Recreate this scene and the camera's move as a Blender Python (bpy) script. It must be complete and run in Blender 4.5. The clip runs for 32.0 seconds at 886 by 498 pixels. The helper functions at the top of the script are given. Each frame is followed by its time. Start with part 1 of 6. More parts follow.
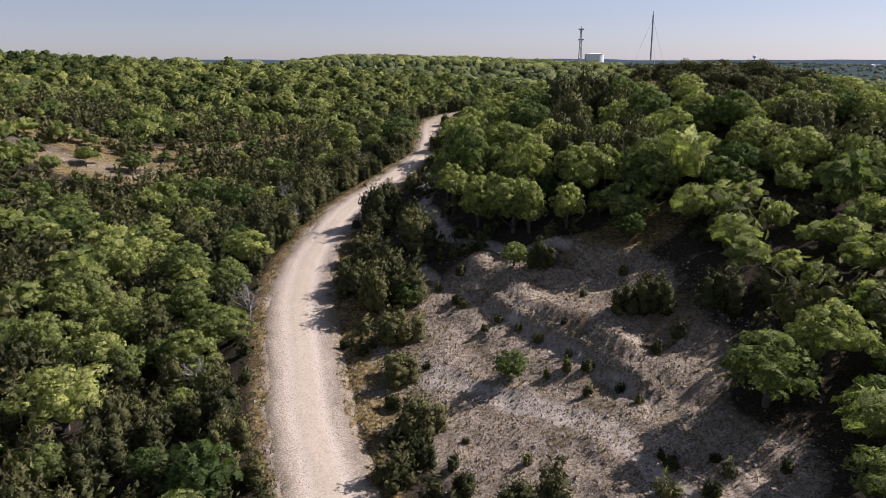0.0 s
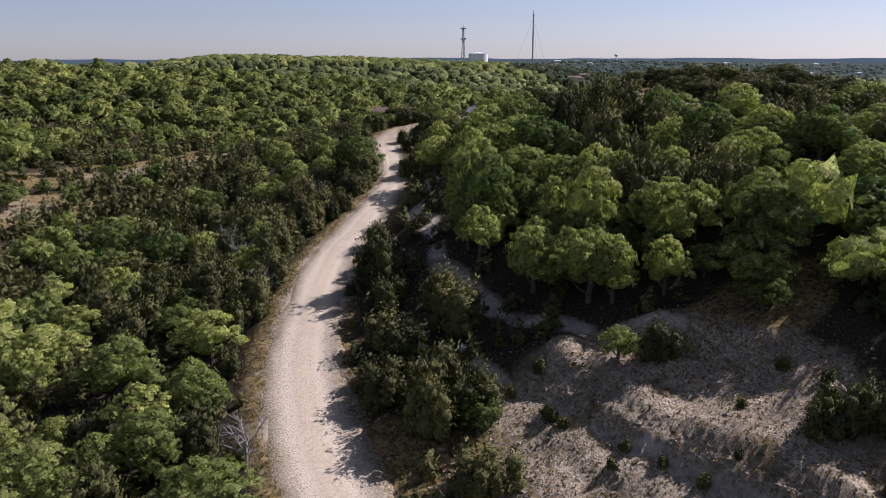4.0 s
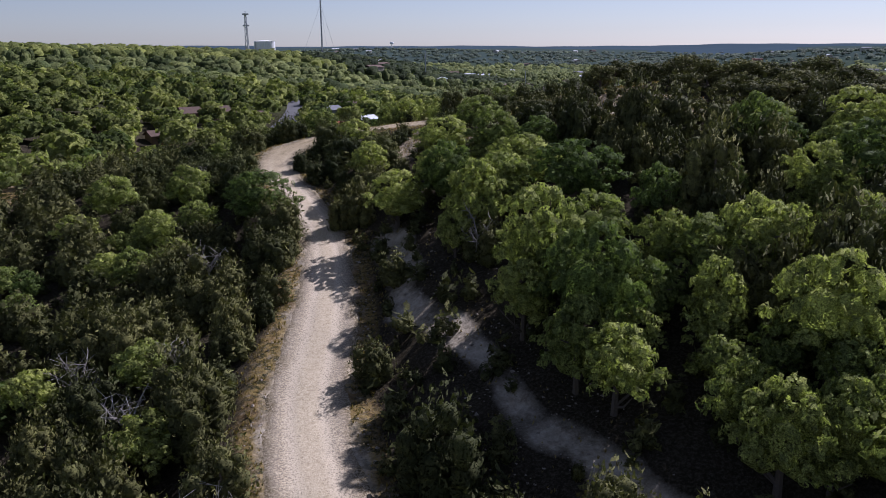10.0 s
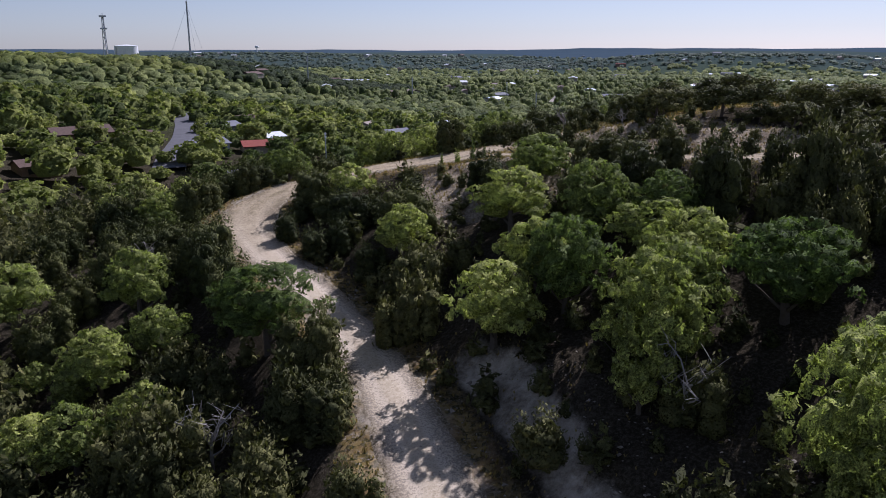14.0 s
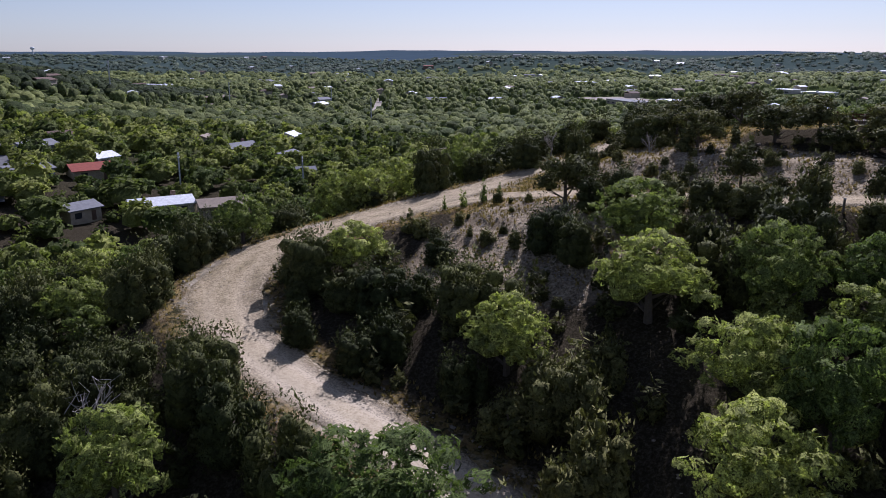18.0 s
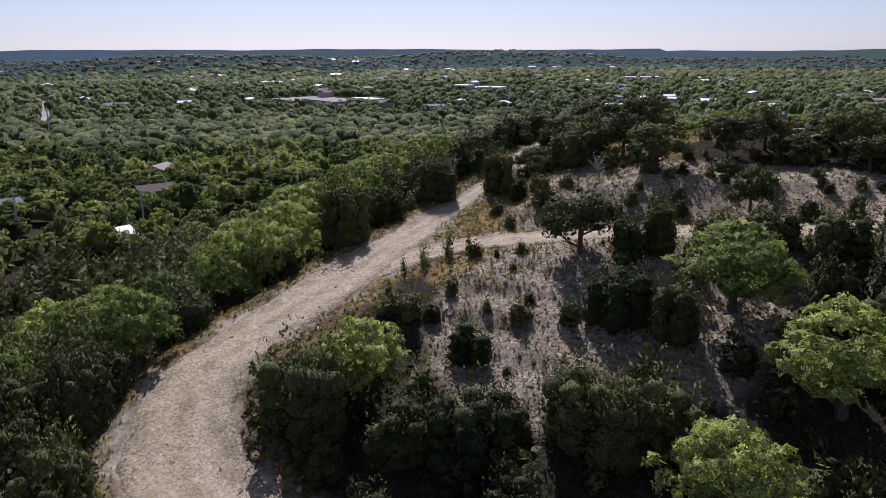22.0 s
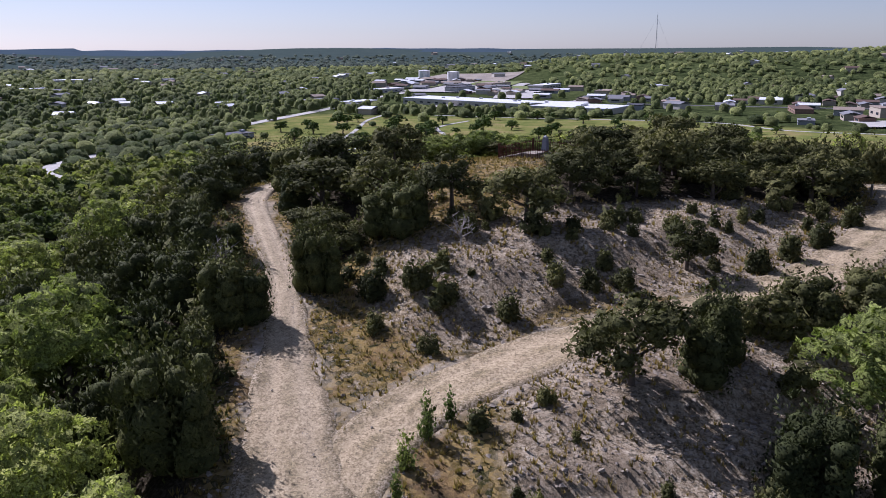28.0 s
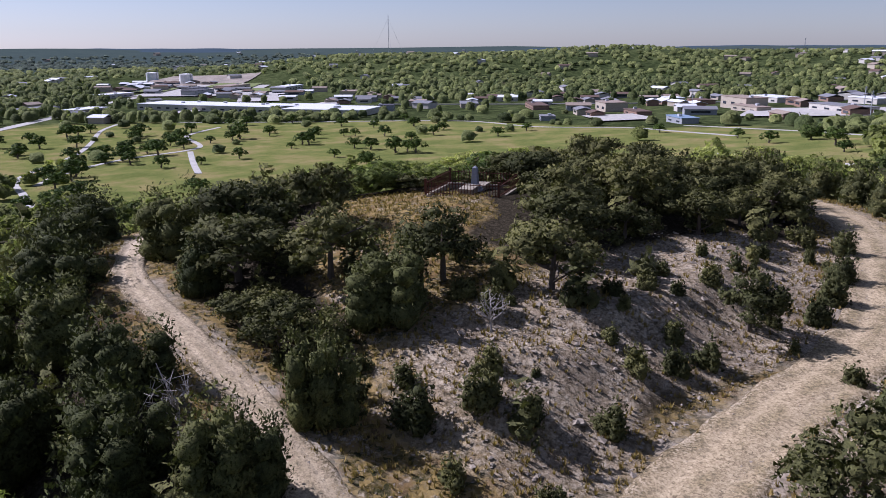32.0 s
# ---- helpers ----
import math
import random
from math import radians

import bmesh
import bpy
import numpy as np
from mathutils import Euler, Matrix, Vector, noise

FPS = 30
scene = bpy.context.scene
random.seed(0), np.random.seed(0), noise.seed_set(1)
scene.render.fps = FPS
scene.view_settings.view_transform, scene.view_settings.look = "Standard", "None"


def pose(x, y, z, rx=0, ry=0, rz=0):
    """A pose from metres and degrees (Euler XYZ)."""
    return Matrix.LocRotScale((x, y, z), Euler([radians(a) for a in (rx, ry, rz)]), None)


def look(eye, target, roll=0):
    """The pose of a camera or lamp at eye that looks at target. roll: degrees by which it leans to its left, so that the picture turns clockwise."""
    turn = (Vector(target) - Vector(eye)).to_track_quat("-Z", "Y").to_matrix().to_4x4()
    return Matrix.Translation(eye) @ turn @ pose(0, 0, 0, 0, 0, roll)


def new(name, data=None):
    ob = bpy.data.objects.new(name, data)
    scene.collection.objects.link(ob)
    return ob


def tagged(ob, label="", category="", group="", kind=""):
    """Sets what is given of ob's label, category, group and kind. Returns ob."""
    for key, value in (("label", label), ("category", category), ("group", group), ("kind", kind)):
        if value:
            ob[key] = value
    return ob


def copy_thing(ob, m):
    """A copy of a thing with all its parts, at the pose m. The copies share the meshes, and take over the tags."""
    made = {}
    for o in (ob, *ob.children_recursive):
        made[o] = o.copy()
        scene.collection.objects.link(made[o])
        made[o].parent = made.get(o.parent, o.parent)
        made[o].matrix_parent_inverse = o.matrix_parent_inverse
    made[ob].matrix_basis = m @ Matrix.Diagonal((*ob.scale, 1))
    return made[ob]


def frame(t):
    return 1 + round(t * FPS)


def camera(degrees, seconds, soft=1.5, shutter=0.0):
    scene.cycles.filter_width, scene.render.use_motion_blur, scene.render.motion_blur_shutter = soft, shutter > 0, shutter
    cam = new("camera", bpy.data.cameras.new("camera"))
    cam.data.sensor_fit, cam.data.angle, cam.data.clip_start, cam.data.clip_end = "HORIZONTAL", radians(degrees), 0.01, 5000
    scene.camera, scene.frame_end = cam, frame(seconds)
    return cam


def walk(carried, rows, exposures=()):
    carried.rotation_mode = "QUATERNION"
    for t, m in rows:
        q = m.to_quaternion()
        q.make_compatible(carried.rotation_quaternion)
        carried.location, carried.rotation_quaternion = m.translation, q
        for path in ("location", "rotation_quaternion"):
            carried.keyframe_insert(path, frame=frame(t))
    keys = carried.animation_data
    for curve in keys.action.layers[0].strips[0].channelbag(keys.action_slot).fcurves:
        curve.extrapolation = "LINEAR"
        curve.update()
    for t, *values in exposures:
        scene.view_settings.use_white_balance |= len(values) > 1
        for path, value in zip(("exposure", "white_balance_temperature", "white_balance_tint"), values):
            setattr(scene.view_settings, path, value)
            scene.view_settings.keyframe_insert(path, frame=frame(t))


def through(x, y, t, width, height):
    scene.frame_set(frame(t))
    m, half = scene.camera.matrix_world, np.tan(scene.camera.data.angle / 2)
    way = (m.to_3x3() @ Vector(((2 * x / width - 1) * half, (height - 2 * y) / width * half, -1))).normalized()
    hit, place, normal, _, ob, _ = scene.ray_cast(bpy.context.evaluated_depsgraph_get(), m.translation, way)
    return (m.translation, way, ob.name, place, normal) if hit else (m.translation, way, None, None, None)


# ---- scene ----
cam = camera(59.5, 32.0, soft=0.8)
METRES, EYE, TILT, LEAN, TURN = 220.0, 0.0, -13.7, 0.0, 0.0
ROWS = [
    (0.0, 0.0, 0.0, 0.0, -0.0, -0.0, -0.0),
    (0.5, -0.0114, 0.0149, 0.0045, -1.38, -0.01, 0.39),
    (1.0, -0.0221, 0.0302, 0.0087, -2.84, -0.04, 0.79),
    (1.5, -0.0322, 0.0457, 0.0131, -4.09, -0.08, 1.14),
    (2.0, -0.0412, 0.0614, 0.0181, -4.96, -0.09, 1.35),
    (2.5, -0.0495, 0.0775, 0.0227, -5.71, -0.08, 1.52),
    (3.0, -0.0572, 0.0938, 0.0271, -6.59, -0.07, 1.73),
    (3.5, -0.0643, 0.1101, 0.0315, -7.8, -0.09, 2.04),
    (5.5, -0.0879, 0.1761, 0.0479, -13.34, -1.04, 3.41),
    (6.0, -0.0921, 0.1925, 0.0523, -14.72, -1.12, 3.76),
    (6.5, -0.096, 0.2087, 0.0568, -16.11, -1.19, 4.07),
    (7.0, -0.0996, 0.2251, 0.0612, -17.37, -1.28, 4.37),
    (7.5, -0.103, 0.2413, 0.0656, -18.72, -1.44, 4.66),
    (8.0, -0.1066, 0.2574, 0.0698, -20.06, -1.62, 4.99),
    (8.5, -0.1101, 0.2735, 0.0737, -21.43, -1.82, 5.29),
    (9.0, -0.1133, 0.2898, 0.0776, -22.68, -1.97, 5.54),
    (9.5, -0.1161, 0.3064, 0.0818, -23.91, -2.17, 5.82),
    (10.0, -0.1182, 0.3235, 0.0861, -25.04, -2.3, 6.1),
    (10.5, -0.1199, 0.3406, 0.091, -26.06, -2.39, 6.28),
    (11.0, -0.121, 0.3581, 0.0963, -26.87, -2.45, 6.44),
    (11.5, -0.1219, 0.3759, 0.1019, -27.68, -2.49, 6.58),
    (12.0, -0.1226, 0.3938, 0.1075, -28.84, -2.6, 6.83),
    (12.5, -0.1238, 0.4116, 0.1129, -30.11, -2.72, 7.05),
    (13.0, -0.1247, 0.4293, 0.118, -31.53, -2.88, 7.37),
    (13.5, -0.1259, 0.4465, 0.1229, -33.02, -3.03, 7.65),
    (14.0, -0.1272, 0.4636, 0.1274, -34.57, -3.21, 7.98),
    (14.5, -0.1291, 0.4803, 0.1318, -36.18, -3.41, 8.28),
    (16.5, -0.1328, 0.5419, 0.148, -42.83, -4.37, 9.47),
    (17.0, -0.1328, 0.5566, 0.1525, -44.75, -4.69, 9.78),
    (17.5, -0.1322, 0.5711, 0.1573, -46.71, -5.02, 10.08),
    (18.0, -0.1311, 0.5858, 0.162, -48.79, -5.36, 10.4),
    (18.5, -0.1296, 0.6006, 0.1661, -51.11, -5.76, 10.73),
    (19.0, -0.1278, 0.6154, 0.1702, -53.74, -6.24, 11.11),
    (19.5, -0.1257, 0.6304, 0.1741, -56.73, -6.81, 11.53),
    (20.0, -0.1234, 0.6453, 0.178, -59.76, -7.44, 11.96),
    (20.5, -0.1207, 0.6602, 0.182, -62.81, -8.08, 12.32),
    (21.0, -0.1174, 0.6748, 0.1859, -65.96, -8.81, 12.72),
    (21.5, -0.1133, 0.689, 0.1898, -69.25, -9.6, 13.04),
    (22.0, -0.1083, 0.7026, 0.1937, -72.54, -10.41, 13.35),
    (22.5, -0.1025, 0.7155, 0.1977, -75.83, -11.23, 13.6),
    (23.0, -0.0958, 0.7274, 0.2014, -79.24, -12.06, 13.78),
    (23.5, -0.0886, 0.7387, 0.2051, -82.78, -12.95, 13.9),
    (24.0, -0.0807, 0.7494, 0.2083, -86.38, -13.81, 13.97),
    (24.5, -0.0723, 0.7593, 0.2113, -89.96, -14.68, 14.02),
    (25.0, -0.0635, 0.7685, 0.214, -93.55, -15.52, 13.94),
    (25.5, -0.0544, 0.7772, 0.2165, -97.11, -16.36, 13.86),
    (27.5, -0.0142, 0.8056, 0.2249, -110.67, -19.49, 13.06),
    (28.0, -0.0037, 0.8117, 0.227, -113.84, -20.18, 12.79),
    (28.5, 0.0071, 0.8173, 0.2291, -116.87, -20.83, 12.5),
    (29.0, 0.0182, 0.822, 0.2311, -119.88, -21.46, 12.16),
    (29.5, 0.0295, 0.8262, 0.2328, -122.72, -22.01, 11.79),
    (30.0, 0.041, 0.8298, 0.2341, -125.19, -22.47, 11.45),
    (30.5, 0.0521, 0.8327, 0.2352, -127.36, -22.87, 11.16),
    (31.0, 0.0621, 0.8344, 0.2362, -129.37, -23.29, 10.91),
    (31.5, 0.0705, 0.835, 0.2371, -131.37, -23.73, 10.66),
    (32.0, 0.0772, 0.8345, 0.238, -133.36, -24.16, 10.36),
]
EXPOSURES = [(0.0, 0.52, 5790, 27), (3.0, 0.46, 5740, 27), (6.0, 0.38, 5580, 27), (10.0, 0.27, 5480, 26), (13.0, 0.27, 5430, 26), (19.0, 0.28, 5430, 26), (25.0, 0.37, 5430, 28), (32.0, 0.42, 5430, 29)]
walk(cam, [(t, pose(0, 0, EYE, TILT, LEAN, TURN) @ pose(METRES * x, METRES * y, METRES * z, 90 + pitch, roll, yaw)) for t, x, y, z, yaw, pitch, roll in ROWS], EXPOSURES)

# ---- sky and sun ----
SUN_AZ, SUN_EL = 68.0, 39.5          # clockwise from +y, degrees up
world = bpy.data.worlds.new("world")
scene.world = world
world.use_nodes = True
wn = world.node_tree
sky = wn.nodes.new("ShaderNodeTexSky")
sky.sky_type, sky.sun_disc = "NISHITA", False
sky.sun_elevation, sky.sun_rotation = radians(SUN_EL), radians(SUN_AZ)
sky.altitude, sky.air_density, sky.dust_density, sky.ozone_density = 500, 1.0, 0.4, 3.0
wn.nodes["Background"].inputs["Strength"].default_value = 0.059
milky = wn.nodes.new("ShaderNodeHueSaturation")      # thin high haze takes most of the colour out of the sky
milky.inputs["Saturation"].default_value = 0.62
wn.links.new(sky.outputs["Color"], milky.inputs["Color"])
wn.links.new(milky.outputs["Color"], wn.nodes["Background"].inputs["Color"])
sun_data = bpy.data.lights.new("sun", "SUN")
sun_data.energy, sun_data.angle, sun_data.color = 5.0, radians(0.6), (1.0, 0.945, 0.885)
sun = new("sun", sun_data)
sun_way = Vector((math.sin(radians(SUN_AZ)) * math.cos(radians(SUN_EL)), math.cos(radians(SUN_AZ)) * math.cos(radians(SUN_EL)), math.sin(radians(SUN_EL))))
sun.matrix_world = look(sun_way * 300, (0, 0, 0))

# ---- materials ----


class Nodes:
    """Short hand for a node material."""

    def __init__(self, name):
        self.mat = bpy.data.materials.new(name)
        self.mat.use_nodes = True
        self.tree = self.mat.node_tree
        self.bsdf = self.tree.nodes["Principled BSDF"]
        self.bsdf.inputs["Specular IOR Level"].default_value = 0.2

    def add(self, kind, **values):
        node = self.tree.nodes.new(kind)
        for key, value in values.items():
            node.inputs[key.replace("_", " ")].default_value = value
        return node

    def link(self, a, b):
        self.tree.links.new(a, b)

    def noise(self, scale, detail=4.0, rough=0.6, vec=None):
        n = self.add("ShaderNodeTexNoise", Scale=scale, Detail=detail, Roughness=rough)
        self.link((vec or self.place()), n.inputs["Vector"])
        return n.outputs["Fac"]

    def pebbles(self, scale):
        """A grey value of its own for every pebble of a gravel."""
        v = self.add("ShaderNodeTexVoronoi", Scale=scale)
        self.link(self.place(), v.inputs["Vector"])
        s = self.tree.nodes.new("ShaderNodeSeparateColor")
        self.link(v.outputs["Color"], s.inputs["Color"])
        return s.outputs["Red"]

    def place(self):
        if not hasattr(self, "geo"):
            self.geo = self.tree.nodes.new("ShaderNodeNewGeometry")
        return self.geo.outputs["Position"]

    def ramp(self, fac, *stops):
        r = self.tree.nodes.new("ShaderNodeValToRGB")
        e = r.color_ramp.elements
        while len(e) < len(stops):
            e.new(0.5)
        for el, (at, col) in zip(e, stops):
            el.position, el.color = at, (*col, 1) if len(col) == 3 else col
        self.link(fac, r.inputs["Fac"])
        return r.outputs["Color"]

    def mix(self, fac, a, b, kind="MIX"):
        m = self.tree.nodes.new("ShaderNodeMix")
        m.data_type, m.blend_type = "RGBA", kind
        for value, socket in ((fac, m.inputs["Factor"]), (a, m.inputs[6]), (b, m.inputs[7])):
            if hasattr(value, "is_linked"):
                self.link(value, socket)
            elif isinstance(value, (int, float)):
                socket.default_value = value
            else:
                socket.default_value = (*value, 1)
        return m.outputs[2]

    def maths(self, op, a, b=0.0, clamp=False):
        m = self.tree.nodes.new("ShaderNodeMath")
        m.operation, m.use_clamp = op, clamp
        for value, socket in ((a, m.inputs[0]), (b, m.inputs[1])):
            if hasattr(value, "is_linked"):
                self.link(value, socket)
            else:
                socket.default_value = value
        return m.outputs[0]

    def bump(self, height, strength=0.4, distance=0.1):
        b = self.add("ShaderNodeBump", Strength=strength, Distance=distance)
        self.link(height, b.inputs["Height"])
        self.link(b.outputs["Normal"], self.bsdf.inputs["Normal"])

    def done(self, colour, rough=0.85, metal=0.0):
        if hasattr(colour, "is_linked"):
            self.link(colour, self.bsdf.inputs["Base Color"])
        else:
            self.bsdf.inputs["Base Color"].default_value = (*colour, 1)
        self.bsdf.inputs["Roughness"].default_value = rough
        self.bsdf.inputs["Metallic"].default_value = metal
        return self.mat


def ground_material():
    n = Nodes("hill_ground")
    at = n.tree.nodes.new("ShaderNodeAttribute")
    at.attribute_name = "cover"
    sep = n.tree.nodes.new("ShaderNodeSeparateColor")
    n.link(at.outputs["Color"], sep.inputs["Color"])
    fine, mid, wide = n.noise(1.9, 8, 0.8), n.noise(0.35, 5), n.noise(0.06, 4)
    speck = n.noise(5.0, 4, 0.78)
    litter = n.mix(mid, (0.016, 0.014, 0.009), (0.050, 0.042, 0.027))
    litter = n.mix(n.ramp(speck, (0.45, (0, 0, 0)), (0.7, (1, 1, 1))), litter, (0.105, 0.086, 0.060))
    grit = n.mix(0.5, n.pebbles(5.0), n.pebbles(12.0))
    rock = n.ramp(n.mix(0.25, fine, grit), (0.34, (0.066, 0.051, 0.032)), (0.45, (0.262, 0.204, 0.128)), (0.56, (0.450, 0.372, 0.258)), (0.70, (0.60, 0.515, 0.378)))
    rock = n.mix(n.ramp(mid, (0.46, (0, 0, 0)), (0.64, (0.75, 0.75, 0.75))), rock, n.mix(fine, (0.105, 0.082, 0.054), (0.32, 0.252, 0.172)))
    rock = n.mix(n.ramp(speck, (0.52, (0, 0, 0)), (0.60, (0.75, 0.75, 0.75))), rock, (0.065, 0.06, 0.045))
    grass = n.ramp(n.mix(0.35, n.mix(0.6, mid, fine), n.pebbles(3.2)), (0.36, (0.040, 0.042, 0.016)), (0.48, (0.155, 0.112, 0.036)), (0.62, (0.300, 0.215, 0.080)))
    grass = n.mix(n.ramp(speck, (0.48, (0, 0, 0)), (0.66, (0.7, 0.7, 0.7))), grass, (0.25, 0.20, 0.125))
    grass = n.mix(n.ramp(n.noise(0.55, 5, 0.7), (0.52, (0, 0, 0)), (0.62, (0.7, 0.7, 0.7))), grass, (0.21, 0.135, 0.065))
    grass = n.mix(n.ramp(n.noise(0.9, 6, 0.75), (0.55, (0, 0, 0)), (0.62, (0.85, 0.85, 0.85))), grass, rock)
    lawn = n.ramp(wide, (0.38, (0.118, 0.142, 0.038)), (0.50, (0.170, 0.182, 0.053)), (0.64, (0.260, 0.215, 0.090)))
    lawn = n.mix(n.ramp(mid, (0.4, (0, 0, 0)), (0.8, (0.5, 0.5, 0.5))), lawn, (0.20, 0.20, 0.07))

    def edge(channel, softness=0.16):
        j = n.maths("ADD", channel, n.maths("MULTIPLY", n.maths("SUBTRACT", n.mix(0.5, fine, mid), 0.5), 0.9))
        return n.ramp(j, (0.5 - softness, (0, 0, 0)), (0.5 + softness, (1, 1, 1)))

    col = n.mix(edge(sep.outputs["Green"]), litter, grass)
    col = n.mix(edge(sep.outputs["Red"]), col, rock)
    col = n.mix(edge(sep.outputs["Blue"], 0.06), col, lawn)
    pale = n.tree.nodes.new("ShaderNodeAttribute")
    pale.attribute_name = "pale"
    chalk = n.ramp(n.mix(0.4, fine, mid), (0.38, (0.20, 0.164, 0.115)), (0.50, (0.40, 0.345, 0.26)), (0.62, (0.56, 0.49, 0.385)))
    col = n.mix(edge(pale.outputs["Fac"], 0.26), col, chalk)
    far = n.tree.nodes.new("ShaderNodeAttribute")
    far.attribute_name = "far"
    # attribute cedar: how strongly painted haze tints the distant ground blue-grey
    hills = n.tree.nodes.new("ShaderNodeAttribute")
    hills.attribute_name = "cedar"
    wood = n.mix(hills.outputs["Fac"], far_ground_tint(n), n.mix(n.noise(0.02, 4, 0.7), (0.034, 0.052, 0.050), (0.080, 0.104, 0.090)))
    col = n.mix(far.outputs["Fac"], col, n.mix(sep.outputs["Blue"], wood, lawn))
    n.bump(n.mix(0.4, fine, grit), 0.9, 0.22)
    n.bsdf.inputs["Specular IOR Level"].default_value = 0.0
    return n.done(col, 0.95)


def far_ground_tint(n):
    shade = n.mix(0.3, n.noise(0.11, 5, 0.75), n.noise(0.012, 3))
    return n.ramp(shade, (0.40, (0.024, 0.033, 0.013)), (0.52, (0.060, 0.076, 0.028)), (0.62, (0.108, 0.125, 0.049)))


def road_material():
    n = Nodes("caliche_road")
    at = n.tree.nodes.new("ShaderNodeAttribute")
    at.attribute_name = "across"           # 0 in the middle, 1 at the edge
    u = at.outputs["Fac"]
    fine, mid, wide = n.noise(3.4, 8, 0.82), n.noise(0.8, 4), n.noise(0.12, 3)
    speck = n.noise(8.0, 3, 0.75)
    grit = n.mix(0.5, n.pebbles(17.0), n.pebbles(9.0))
    base = n.ramp(n.mix(0.22, fine, grit), (0.34, (0.33, 0.257, 0.160)), (0.46, (0.475, 0.388, 0.258)), (0.62, (0.59, 0.498, 0.348)))
    base = n.mix(n.ramp(wide, (0.4, (0, 0, 0)), (0.65, (0.45, 0.45, 0.45))), base, (0.50, 0.405, 0.285))
    track = n.ramp(n.maths("ABSOLUTE", n.maths("SUBTRACT", u, 0.42)), (0.05, (1, 1, 1)), (0.22, (0, 0, 0)))
    base = n.mix(n.maths("MULTIPLY", track, 0.6), base, (0.63, 0.53, 0.385))
    stones = n.ramp(n.maths("ADD", n.maths("MULTIPLY", u, 0.25), speck), (0.62, (0, 0, 0)), (0.72, (0.8, 0.8, 0.8)))
    base = n.mix(stones, base, (0.20, 0.165, 0.125))
    st = n.tree.nodes.new("ShaderNodeAttribute")
    st.attribute_name = "stony"
    rough_bed = n.ramp(n.mix(0.32, fine, grit), (0.34, (0.115, 0.085, 0.046)), (0.46, (0.30, 0.230, 0.128)), (0.58, (0.445, 0.350, 0.208)), (0.72, (0.57, 0.464, 0.300)))
    weeds = n.ramp(n.mix(0.45, mid, fine), (0.47, (0, 0, 0)), (0.54, (0.85, 0.85, 0.85)))
    rough_bed = n.mix(n.mix(1.0, weeds, n.ramp(u, (0.0, (1, 1, 1)), (0.3, (0.15, 0.15, 0.15)), (0.75, (1, 1, 1))), "MULTIPLY"), rough_bed, n.ramp(n.mix(0.35, speck, grit), (0.40, (0.055, 0.048, 0.02)), (0.52, (0.17, 0.128, 0.052)), (0.62, (0.28, 0.215, 0.10))))
    base = n.mix(n.mix(1.0, st.outputs["Fac"], (0.85, 0.85, 0.85), "MULTIPLY"), base, rough_bed)
    verge = n.ramp(n.mix(0.35, n.mix(0.6, mid, fine), grit), (0.38, (0.075, 0.060, 0.030)), (0.50, (0.22, 0.170, 0.095)), (0.62, (0.40, 0.335, 0.235)))
    worn = n.maths("ADD", u, n.maths("MULTIPLY", n.maths("SUBTRACT", n.mix(0.5, n.mix(0.5, mid, fine), n.noise(0.3, 3)), 0.5), 1.5))
    col = n.mix(n.ramp(worn, (0.72, (0, 0, 0)), (1.02, (1, 1, 1))), base, verge)
    n.bump(n.mix(0.5, fine, grit), 0.55, 0.08)
    return n.done(col, 0.95)


